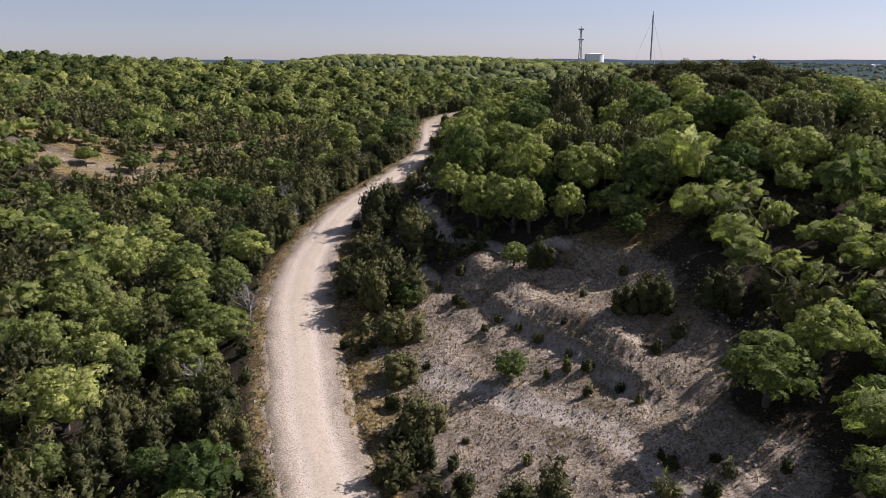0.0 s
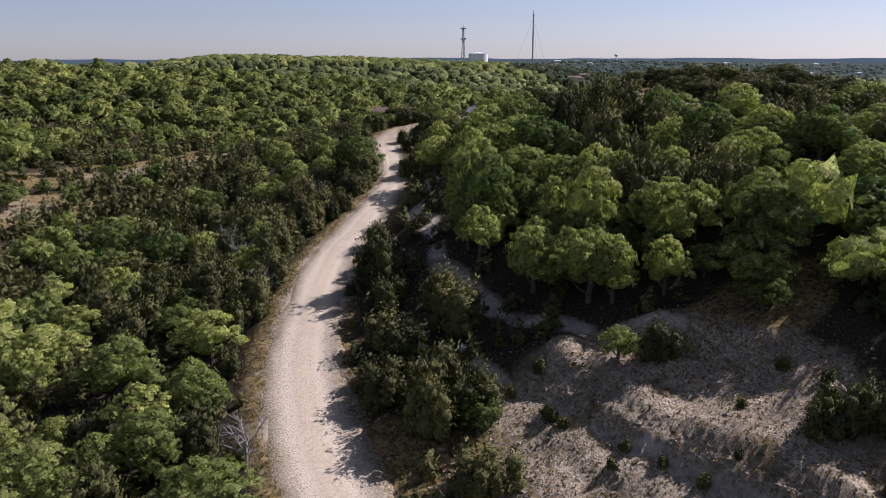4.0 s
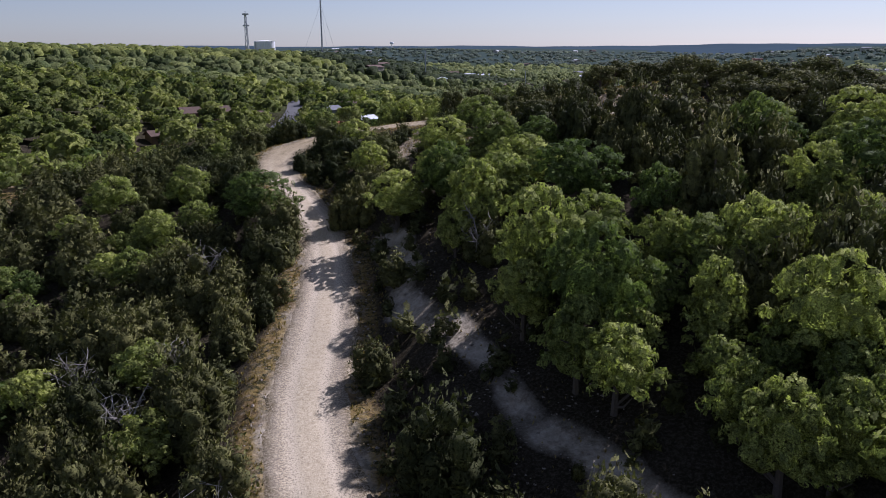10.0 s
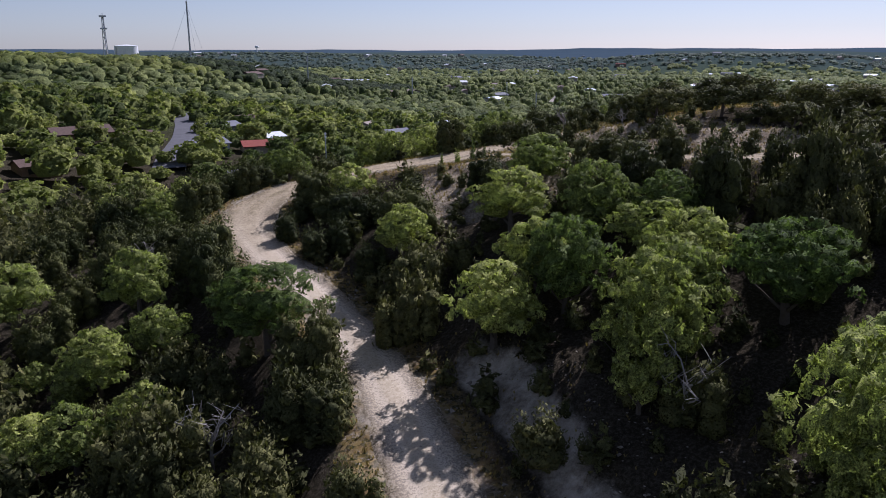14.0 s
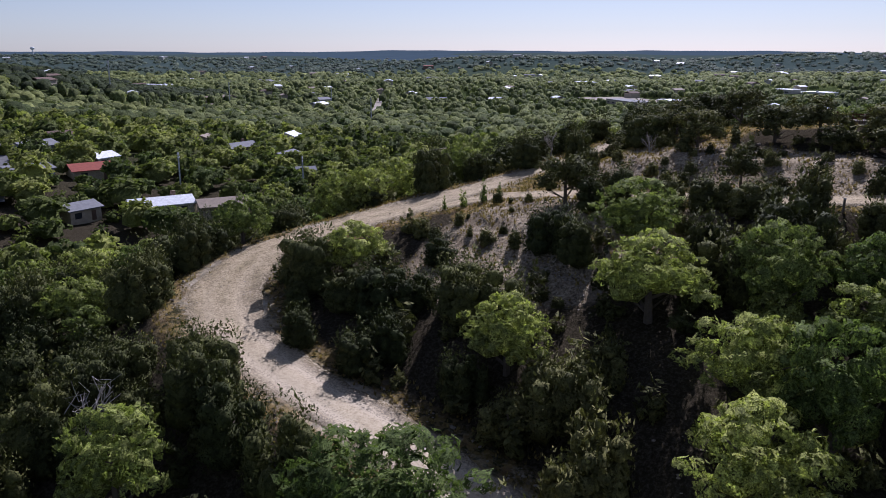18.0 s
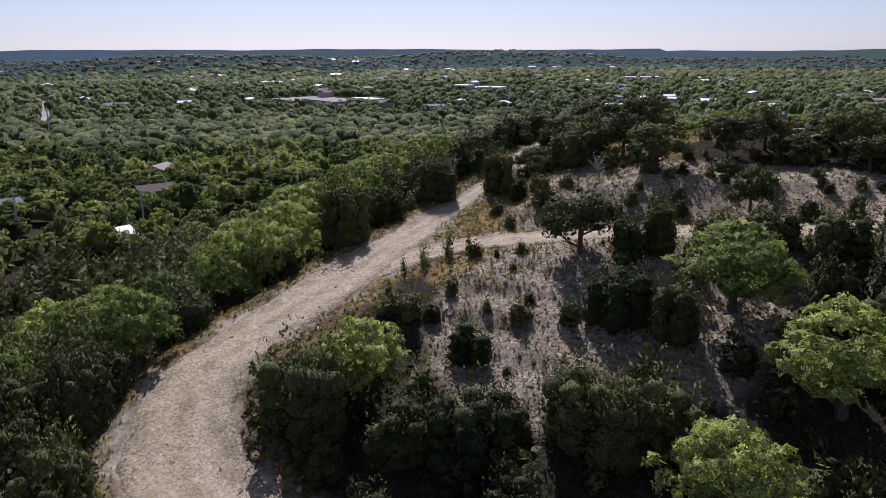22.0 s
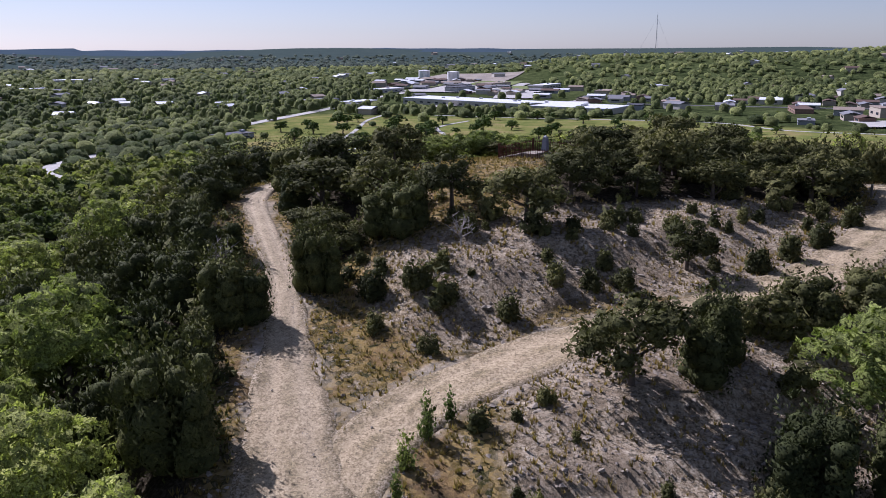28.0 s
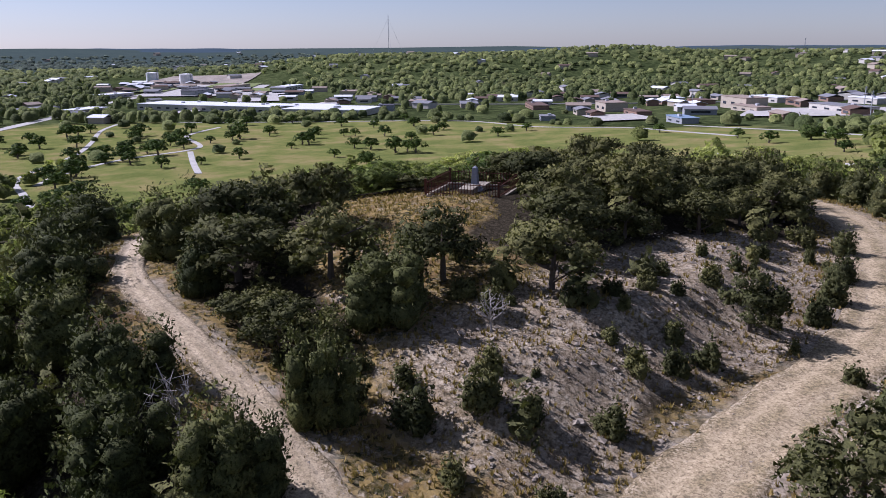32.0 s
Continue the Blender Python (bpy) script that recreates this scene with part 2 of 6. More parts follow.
def leaf_material(name, dark, light, own, through=0.36, mottled=0.0, grain=8.5, gaps=0.45, lively=1.0):
    """own: colours vary from object to object, else from the attribute tint of each plant in the mesh."""
    n = Nodes(name)
    if own:
        tint = n.tree.nodes.new("ShaderNodeObjectInfo").outputs["Random"]
    else:
        a = n.tree.nodes.new("ShaderNodeAttribute")
        a.attribute_name = "tint"
        tint = a.outputs["Fac"]
    n.place()
    leaf = n.geo.outputs["Random Per Island"]
    col = n.mix(tint, dark, light)
    col = n.mix(n.ramp(leaf, (0.0, (0, 0, 0)), (1.0, (1, 1, 1))), n.mix(1.0, col, (1 - 0.30 * lively,) * 3, "MULTIPLY"), n.mix(1.0, col, (1 + 0.28 * lively, 1 + 0.26 * lively, 1 + 0.16 * lively), "MULTIPLY"))
    if grain:                   # each spray holds many small leaves, with air between them
        leaflets = n.noise(grain, 2, 0.6)
        col = n.mix(1.0, col, n.ramp(n.noise(grain * 1.7, 2, 0.7), (0.40, (1 - 0.52 * lively, 1 - 0.50 * lively, 1 - 0.50 * lively)), (0.58, (1 + 0.42 * lively, 1 + 0.40 * lively, 1 + 0.32 * lively))), "MULTIPLY")
        # broader noise imitates sunlit clump tops and dark gaps in the leaf colour
        col = n.mix(1.0, col, n.ramp(n.noise(grain * 0.2, 2, 0.6), (0.36, (0.68, 0.70, 0.72)), (0.62, (1.35, 1.33, 1.25))), "MULTIPLY")
    if mottled:                 # crowns seen from afar: leaf clumps as relief and mottling
        lump = n.mix(0.5, n.noise(mottled, 4, 0.75), n.noise(mottled * 3.1, 3, 0.7))
        col = n.mix(1.0, col, n.ramp(lump, (0.38, (0.55, 0.58, 0.55)), (0.52, (1.0, 1.0, 1.0)), (0.64, (1.4, 1.38, 1.28))), "MULTIPLY")
        n.bump(lump, 1.0, 0.9 / mottled)
    n.link(col, n.bsdf.inputs["Base Color"])
    n.bsdf.inputs["Roughness"].default_value = 0.8
    n.bsdf.inputs["Specular IOR Level"].default_value = 0.06
    tl = n.tree.nodes.new("ShaderNodeBsdfTranslucent")
    n.link(n.mix(1.0, col, (1.0, 1.15, 0.65), "MULTIPLY"), tl.inputs["Color"])
    ms = n.tree.nodes.new("ShaderNodeMixShader")
    ms.inputs["Fac"].default_value = through
    n.link(n.bsdf.outputs["BSDF"], ms.inputs[1])
    n.link(tl.outputs["BSDF"], ms.inputs[2])
    last = ms.outputs["Shader"]
    if grain and gaps:
        air = n.tree.nodes.new("ShaderNodeMixShader")
        n.link(n.ramp(leaflets, (gaps, (0, 0, 0)), (gaps + 0.02, (1, 1, 1))), air.inputs["Fac"])
        n.link(n.tree.nodes.new("ShaderNodeBsdfTransparent").outputs["BSDF"], air.inputs[1])
        n.link(last, air.inputs[2])
        last = air.outputs["Shader"]
    n.link(last, n.tree.nodes["Material Output"].inputs["Surface"])
    return n.mat


def plain(name, colour, rough=0.7, metal=0.0, scale=1.5, vary=0.25):
    n = Nodes(name)
    dark = tuple(c * (1 - vary) for c in colour)
    light = tuple(min(1, c * (1 + vary * 0.6)) for c in colour)
    f = n.mix(0.4, n.noise(scale, 5), n.noise(scale * 9, 3))
    n.bump(f, 0.15, 0.02)
    return n.done(n.ramp(f, (0.35, dark), (0.65, light)), rough, metal)


M_GROUND = ground_material()
M_ROAD = road_material()
OAK = ((0.085, 0.118, 0.040), (0.315, 0.335, 0.108))
JUN = ((0.050, 0.055, 0.024), (0.132, 0.128, 0.050))
MIXED = ((0.095, 0.122, 0.040), (0.335, 0.352, 0.104))
M_OAK, M_OAK_MASS = (leaf_material(f"oak_leaves_{k}", *OAK, k == "single") for k in ("single", "mass"))
M_JUN, M_JUN_MASS = (leaf_material(f"juniper_sprays_{k}", *JUN, k == "single", 0.14, 0.0, 8.5, 0.43, 0.45) for k in ("single", "mass"))
M_JUN_NEAR = leaf_material("juniper_sprays_near", (0.040, 0.048, 0.020), (0.100, 0.104, 0.038), True, 0.12, 0.0, 11.0, 0.42, 0.45)
M_MIX_MASS = leaf_material("valley_leaves", *MIXED, False, 0.30, 0.8, 0, 0)
# cooler than valley_leaves: a trace of haze mixed into the leaf colour
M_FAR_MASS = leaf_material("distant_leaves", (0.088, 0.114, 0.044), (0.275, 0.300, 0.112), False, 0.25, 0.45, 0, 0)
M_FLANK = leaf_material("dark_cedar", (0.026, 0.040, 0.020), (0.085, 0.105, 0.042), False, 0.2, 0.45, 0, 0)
# leaves of the farthest woods, with haze painted in as a blue-green tint
M_HAZED_WOOD = leaf_material("hazed_far_leaves", (0.056, 0.080, 0.066), (0.130, 0.160, 0.118), False, 0.2, 0.2, 0, 0)
M_BARK = plain("grey_bark", (0.115, 0.092, 0.072), 0.9, scale=6)
M_DEAD = plain("bleached_dead_wood", (0.33, 0.30, 0.265), 0.9, scale=6)
M_STONE = plain("limestone", (0.31, 0.265, 0.205), 0.95, scale=3, vary=0.5)
M_GRASS = leaf_material("dry_grass", (0.17, 0.125, 0.042), (0.36, 0.265, 0.100), False, 0.3, 0, 0, 0)

# ---- the lie of the land ----


def lattice_noise(x, y, size, seed):
    """Smooth noise, about -1 to 1, with lumps of that size."""
    x, y = np.asarray(x, float) / size, np.asarray(y, float) / size
    i, j = np.floor(x).astype(np.int64), np.floor(y).astype(np.int64)
    u, v = x - i, y - j
    u, v = u * u * (3 - 2 * u), v * v * (3 - 2 * v)

    def corner(a, b):
        h = (a * 374761393 + b * 668265263 + seed * 1442695041) & 0xFFFFFFFF
        h = ((h ^ (h >> 13)) * 1274126177) & 0xFFFFFFFF
        return ((h ^ (h >> 16)) & 0xFFFF) / 32767.5 - 1

    low = corner(i, j) * (1 - u) + corner(i + 1, j) * u
    high = corner(i, j + 1) * (1 - u) + corner(i + 1, j + 1) * u
    return low * (1 - v) + high * v


def step(a, b, x):
    t = np.clip((np.asarray(x, float) - a) / (b - a), 0, 1)
    return t * t * (3 - 2 * t)


def spot(x, y, cx, cy, rx, ry, turn=0.0):
    """1 at the middle of a soft oval patch, 0 outside."""
    c, s = math.cos(radians(turn)), math.sin(radians(turn))
    dx, dy = np.asarray(x, float) - cx, np.asarray(y, float) - cy
    d = np.sqrt(((dx * c + dy * s) / rx) ** 2 + ((dy * c - dx * s) / ry) ** 2)
    return 1 - step(0.75, 1.2, d)


VALLEY = -47.0
# far hills: middle, radius, height over the valley floor, steepness of the flanks
HILLS = [(-360, 230, 240, 40, 2), (-337, 940, 572, 25, 2), (80, 945, 292, 26, 6), (-2, 480, 199, 16, 2), (-190, 474, 180, 9, 2), (1250, -1000, 430, 31, 5), (700, -1500, 520, 34, 4), (-500, -500, 700, 40, 2), (-60, -60, 170, 14, 2), (1900, 1440, 430, 35, 4), (2650, 760, 430, 28, 4), (1050, 2500, 520, 24, 3)]
# the knoll and its flanks: rises and hollows of 30 m radius, west to east in each row
KNOLL_X, KNOLL_Y = (-105, -70, -35, -2, 28, 58, 92, 125), (35, 68, 100, 132, 164, 196, 245)
KNOLL = [(-3.5, -9.3, -6.4, -5.9, -0.9, 2.3, -1.9, -1.6),
         (-2.7, -3.0, 2.7, -5.2, -1.1, 4.3, -1.4, -3.8),
         (-1.5, -3.4, -3.3, 0.8, 5.9, 4.8, 5.0, -2.5),
         (-1.0, -3.4, -0.3, 1.4, 5.0, 2.2, 6.2, 2.3),
         (1.6, -3.8, -0.0, -0.7, 4.5, 8.6, 10.4, 3.6),
         (5.2, -4.3, 2.0, 7.5, 2.8, 2.9, 3.2, -4.0),
         (0.3, -2.6, 3.4, -3.7, -8.5, 2.4, 1.5, -3.4)]
# middle line: x, y, z and width
ROAD_MAIN = [(-3, 30, -36.5, 7), (-8.8, 53.7, -32.8, 7.2), (-12, 63.9, -31.1, 6.8), (-14.1, 73.4, -29.6, 7), (-16.6, 85.6, -27.5, 7),
             (-17.4, 96, -25.6, 6.6), (-16.3, 107, -23.6, 5.7), (-13.8, 120, -21.8, 5.3), (-9.6, 130, -20, 5.3), (-6.6, 138, -18.7, 4.6),
             (-3.9, 147.3, -17.3, 4.2), (-2.6, 158, -15.7, 4.0), (-2.4, 170.5, -13.9, 4.5), (0.2, 178.4, -12.6, 5.2), (6.0, 182.4, -11.4, 4.6)]
ROAD_TOP = [(6.0, 182.4, -11.4, 4.6), (11.5, 182.3, -10.6, 4.3), (17, 181.4, -10.0, 4.2), (25.5, 180.3, -9.3, 4.2), (34.5, 178.5, -8.3, 2.7), (43.5, 176.8, -7.1, 1.9),
            (53.2, 176, -6.0, 1.8), (62, 174.8, -5.5, 1.8), (72, 170, -6.2, 1.8), (84, 163, -8.6, 2.2)]
ROAD_BRANCH = [(15, 181.6, -10.35, 2.4), (21, 180.4, -9.8, 2.8), (25.6, 177.6, -9.25, 3.4), (27.7, 174.2, -8.65, 3.6), (28.5, 170.8, -8.2, 3.8), (29, 166.5, -7.7, 3.8), (29.0, 161.5, -7.2, 3.8), (28.9, 155.5, -6.8, 3.6), (29.2, 150, -6.3, 3.6),
               (31.5, 143, -5.7, 3.6), (35.6, 134.5, -5.2, 3.6), (42, 126, -5.6, 3.5), (50, 118, -7.0, 3.4)]


def flow(points, gap=0.5):
    """The points joined by a smooth line, with a sample every gap metres."""
    p = np.array([points[0], *points, points[-1]], float)
    out = []
    for k in range(1, len(p) - 2):
        a, b, c, d = p[k - 1:k + 3]
        for t in np.linspace(0, 1, max(2, int(np.linalg.norm((c - b)[:2]) / gap)), endpoint=False):
            out.append(0.5 * (2 * b + (c - a) * t + (2 * a - 5 * b + 4 * c - d) * t * t + (3 * b - a - 3 * c + d) * t ** 3))
    out.append(p[-2])
    return np.array(out)


LINES = [flow(r) for r in (ROAD_MAIN + ROAD_TOP[1:], ROAD_BRANCH)]
LINES[1][:, 2] -= 0.35 * (1 - step(0, 9, 0.5 * np.arange(len(LINES[1]))))
LINE = np.concatenate(LINES)


def to_road(x, y):
    """Distance from the road's edge (minus inside it) and the road's height there."""
    x, y = np.atleast_1d(np.asarray(x, float)), np.atleast_1d(np.asarray(y, float))
    dist, rise = np.full(x.shape, 999.0), np.zeros(x.shape)
    near = np.flatnonzero((x > -45) & (x < 110) & (y > 0) & (y < 215))
    for part_of in np.array_split(near, max(1, len(near) // 4000)):
        if len(part_of):
            d = np.hypot(x[part_of, None] - LINE[None, :, 0], y[part_of, None] - LINE[None, :, 1]) - LINE[None, :, 3] / 2
            k = d.argmin(1)
            dist[part_of], rise[part_of] = d[np.arange(len(k)), k], LINE[k, 2]
    return dist, rise


def rocky(x, y):
    """How bare and stony the slope is, 0 to 1."""
    r = spot(x, y, 9, 71, 17, 19, 25) + 0.9 * spot(x, y, 13, 50, 14, 9) + 0.25 * spot(x, y, -3, 108, 5, 20, -20) + 0.3 * spot(x, y, 1.5, 136, 3, 12, -15)
    r = r + 0.85 * spot(x, y, 19, 164, 11, 10, -30) + 0.8 * spot(x, y, 36.5, 153, 6.5, 16, -8) + 0.6 * spot(x, y, 37, 169, 7, 5, 0) + 0.3 * spot(x, y, 26, 148, 8, 9)
    r = r + 0.55 * spot(x, y, -52, 205, 16, 7, 20) + 0.5 * spot(x, y, -72, 175, 14, 6, 10) + 0.5 * spot(x, y, -36, 224, 9, 5, 30) + 0.45 * spot(x, y, -92, 176, 10, 5)
    return np.clip(r, 0, 1)


# washed-out runnels of bare caliche: middle lines, half width and how bare they are
RUNNELS = [([(-3.6, 128), (-2.2, 119), (-2.2, 110), (-1.4, 104), (0, 98.5), (3, 94), (8, 90), (14, 87)], 1.35, 0.78), ([(1.2, 143.5), (0.2, 138.5), (-1.2, 134), (-3.0, 129)], 1.3, 0.75), ([(-2.5, 71.5), (4, 66.5), (10, 61.5), (13.7, 57), (17, 49)], 1.3, 1.15), ([(-3, 91), (4, 81), (10.5, 71.5), (17.5, 61)], 0.6, 0.9)]


RUNNEL_LINES = [(flow(line, 0.7), half, bare) for line, half, bare in RUNNELS]


def chalky(x, y):
    """Nearness to a runnel, 1 in its middle."""
    x, y = np.atleast_1d(np.asarray(x, float)), np.atleast_1d(np.asarray(y, float))
    best = np.zeros(x.shape)
    near = np.flatnonzero((x > -15) & (x < 30) & (y > 40) & (y < 150))
    if not len(near):
        return best
    for p, half, bare in RUNNEL_LINES:
        d = np.hypot(x[near, None] - p[None, :, 0], y[near, None] - p[None, :, 1]).min(1) + lattice_noise(x[near], y[near], 2.2, 41) * 0.5
        best[near] = np.maximum(best[near], (1 - step(half * 0.25, half * 1.5, d + lattice_noise(x[near], y[near], 5, 42) * 0.5 * half)) * (bare + 0.3 * lattice_noise(x[near], y[near], 1.3, 45)))
    return best


GULLY = flow([(-13.4, 88.5), (-11.6, 80.5), (-9.8, 73.1), (-8.3, 66.5), (-7, 60.8), (-5, 54.3), (-3.4, 49), (-2.0, 44)], 0.3)


def gullied(x, y):
    """1 in the narrow ditch that rain has cut beside the road."""
    out = np.zeros(np.shape(x))
    near = np.flatnonzero((x > -15) & (x < 0) & (y > 42) & (y < 90))
    if len(near):
        d = np.hypot(x[near, None] - GULLY[None, :, 0], y[near, None] - GULLY[None, :, 1]).min(1) + lattice_noise(x[near], y[near], 1.5, 43) * 0.12
        out[near] = 1 - step(0.1, 0.6, d)
    return out


def grassy(x, y):
    """How dry-grassy it is."""
    g = spot(x, y, 57, 158, 8, 6, -20) + 0.9 * spot(x, y, 31, 176, 6, 3.5, -20) + 0.8 * spot(x, y, 24, 172, 5, 4) + 0.9 * spot(x, y, -8, 74, 4, 14, 15)
    g = g + 0.7 * spot(x, y, -36, 228, 15, 11, 30) + 0.7 * spot(x, y, -88, 190, 20, 9, 15) + 0.6 * spot(x, y, -60, 232, 12, 8)
    g = g + 0.8 * spot(x, y, -50, 205, 26, 14, 20) + 0.7 * spot(x, y, -70, 175, 24, 12, 10) + 0.6 * spot(x, y, 21, 86, 9, 5, 20) + 0.6 * spot(x, y, 50, 165, 8, 5) + 0.9 * spot(x, y, 37, 173, 8, 4.5, -15) + 0.6 * spot(x, y, 44, 165, 8, 6) + 0.5 * spot(x, y, 44, 177, 8, 3)
    return np.clip(g, 0, 1)


# the park's outline on the valley floor
PARK_EDGE = [(92, -43), (130, -158), (208, -192), (262, -170), (385, -160), (477, -92), (558, -4), (606, 48), (480, 118), (342, 128), (266, 146), (222, 100), (160, 30)]


def lawned(x, y):
    """1 on the park's mown grass."""
    x, y = np.asarray(x, float), np.asarray(y, float)
    x = x + lattice_noise(x, y, 30, 51) * 8
    y = y + lattice_noise(x, y, 30, 52) * 8
    inside = np.zeros(x.shape, bool)
    for (ax, ay), (bx, by) in zip(PARK_EDGE, PARK_EDGE[1:] + PARK_EDGE[:1]):
        cross = (ay > y) != (by > y)
        inside ^= cross & (x < (bx - ax) * (y - ay) / (by - ay + 1e-9) + ax)
    return inside.astype(float)


def height(x, y):
    x, y = np.asarray(x, float), np.asarray(y, float)
    shape = x.shape
    x, y = x.ravel(), y.ravel()
    z = np.full(x.shape, VALLEY)
    for cx, cy, s, h, steep in HILLS:
        z += h * np.exp(-(np.hypot(x - cx, y - cy) / s) ** steep)
    for cy, row in zip(KNOLL_Y, KNOLL):
        for cx, h in zip(KNOLL_X, row):
            z += h * np.exp(-((x - cx) ** 2 + (y - cy) ** 2) / 1800.0)
    z += 1.6 * np.exp(-((x - 33) / 22.0) ** 2 - ((y - 157) / 23.0) ** 2)
    z -= 5.0 * np.exp(-((x - 90) / 17.0) ** 2 - ((y - 152) / 26.0) ** 2)
    away = np.hypot(x - 20, y - 140)
    z += (lattice_noise(x, y, 11, 3) * 0.35 + lattice_noise(x, y, 4.5, 4) * 0.16) * (1 - step(200, 400, away))
    z += lattice_noise(x, y, 420, 5) * 5 * step(500, 1500, away) + lattice_noise(x, y, 900, 6) * 15 * step(1800, 3200, away)
    z += 30 * step(2300, 3900, away)
    # limestone ledges on the bare slopes
    bare = rocky(x, y)
    f = (z + lattice_noise(x, y, 6, 8) * 0.35) / 0.9
    z += bare * (1 - spot(x, y, 8, 72, 19, 20, 25)) * ((np.floor(f) + step(0.62, 1.0, f - np.floor(f))) - f) * 0.62
    # strata that step up across the washed slope below the road, broken here and there
    wash = spot(x, y, 8, 72, 19, 20, 25)
    s = x * 0.83 + y * 0.56 + lattice_noise(x, y, 7, 9) * 0.5 + lattice_noise(x, y, 2.1, 16) * 0.25
    firm = 0.75 + 0.6 * lattice_noise(x, y, 4, 17)
    z += wash * (firm * (1.05 * step(49.2, 49.6, s) + 0.7 * step(51.0, 51.4, s) + 0.3 * step(45.6, 46.2, s) + 0.3 * step(55.2, 55.8, s)) - 1.75 * np.clip((s - 42) / 17, 0, 1))
    z += wash * (lattice_noise(x, y, 2.6, 10) * 0.20 + lattice_noise(x, y, 1.1, 18) * 0.16)
    z += bare * lattice_noise(x, y, 1.2, 19) * 0.10 - 0.15 * chalky(x, y)
    d, rise = to_road(x, y)
    w = 1 - step(0.6, 6.5, d)
    z = z * (1 - w) + (rise - 0.05) * w
    # the roads lie in a shallow bed with uneven shoulders
    z += (lattice_noise(x, y, 2.3, 14) * 0.07 + lattice_noise(x, y, 1.3, 15) * 0.04) * (1 - step(4, 7, d))
    z -= 0.30 * (1 - step(-1.0, 0.0, d)) + 0.5 * gullied(x, y)
    return z.reshape(shape)


def ground_at(x, y):
    return float(height(np.array([x]), np.array([y]))[0])


def mesh_of(name, verts, *faces, smooth=False, normals=None):
    """A mesh from arrays; each of faces holds polygons of one size. normals: one for each vertex, where the shading follows a rounder form."""
    me = bpy.data.meshes.new(name)
    faces = [np.asarray(f, np.int32) for f in faces if len(f)]
    sizes = np.concatenate([np.full(len(f), f.shape[1], np.int32) for f in faces])
    loops = np.concatenate([f.ravel() for f in faces])
    me.vertices.add(len(verts))
    me.vertices.foreach_set("co", np.asarray(verts, np.float32).ravel())
    me.loops.add(len(loops))
    me.loops.foreach_set("vertex_index", loops)
    me.polygons.add(len(sizes))
    me.polygons.foreach_set("loop_start", np.concatenate([[0], np.cumsum(sizes)[:-1]]).astype(np.int32))
    me.update(calc_edges=True)
    me.polygons.foreach_set("use_smooth", np.full(len(sizes), smooth or normals is not None))
    if normals is not None:
        me.normals_split_custom_set_from_vertices(np.asarray(normals, np.float32))
    return me


def float_attribute(me, name, values):
    me.attributes.new(name, "FLOAT", "POINT").data.foreach_set("value", np.asarray(values, np.float32))


def grid_faces(rows, cols):
    i = np.arange((rows - 1) * cols).reshape(rows - 1, cols)[:, :-1].ravel()
    return np.stack([i, i + 1, i + cols + 1, i + cols], 1)


def spread(low, high, step_size, reach, growth=1.065):
    """Even steps from low to high, then ever wider ones out to reach on both sides."""
    mid = np.arange(low, high + 0.01, step_size)
    more, s, at = [], step_size, 0.0
    while at < reach:
        s *= growth
        at += s
        more.append(at)
    more = np.array(more)
    return np.concatenate([low - more[::-1], mid, mid[-1] + more])


def build_ground():
    gx, gy = spread(-34, 66, 0.6, 4700), spread(46, 190, 0.6, 4700)
    x, y = np.meshgrid(gx, gy)
    z = height(x, y)
    me = mesh_of("ground", np.stack([x, y, z], -1).reshape(-1, 3), grid_faces(len(gy), len(gx)), smooth=True)
    cover = np.zeros((x.size, 4), np.float32)
    fx, fy = x.ravel(), y.ravel()
    d, _ = to_road(fx, fy)
    cover[:, 0] = rocky(fx, fy) * (1 - 0.55 * spot(fx, fy, 8, 72, 19, 20, 25) * step(0.05, 0.5, lattice_noise(fx, fy, 3.4, 47) + 0.5 * lattice_noise(fx, fy, 1.4, 48)))
    ledge = fx * 0.83 + fy * 0.56 + lattice_noise(fx, fy, 7, 9) * 0.5
    weedy = (0.5 + 0.3 * np.exp(-((ledge - 47.9) / 1.2) ** 2)) * spot(fx, fy, 8, 72, 19, 20, 25)
    cover[:, 1] = np.maximum(np.maximum(grassy(fx, fy), weedy), 0.6 * (1 - step(1.0, 3.5, d)))
    cover[:, 2] = lawned(fx, fy)
    cover[:, 3] = 1
    float_attribute(me, "pale", np.maximum(chalky(fx, fy), (0.42 + 0.3 * lattice_noise(fx, fy, 1.6, 44)) * (1 - step(0.0, 1.5, d))) * (1 - gullied(fx, fy)))
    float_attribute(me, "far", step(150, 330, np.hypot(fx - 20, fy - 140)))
    # grows with distance: the share of haze put into the ground colour
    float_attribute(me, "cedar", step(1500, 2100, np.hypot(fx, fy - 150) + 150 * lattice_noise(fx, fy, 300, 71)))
    me.attributes.new("cover", "FLOAT_COLOR", "POINT").data.foreach_set("color", cover.ravel())
    me.materials.append(M_GROUND)
    return tagged(new("ground", me), "rolling limestone hill country with leaf litter and dry grass", "ground", kind="structure")


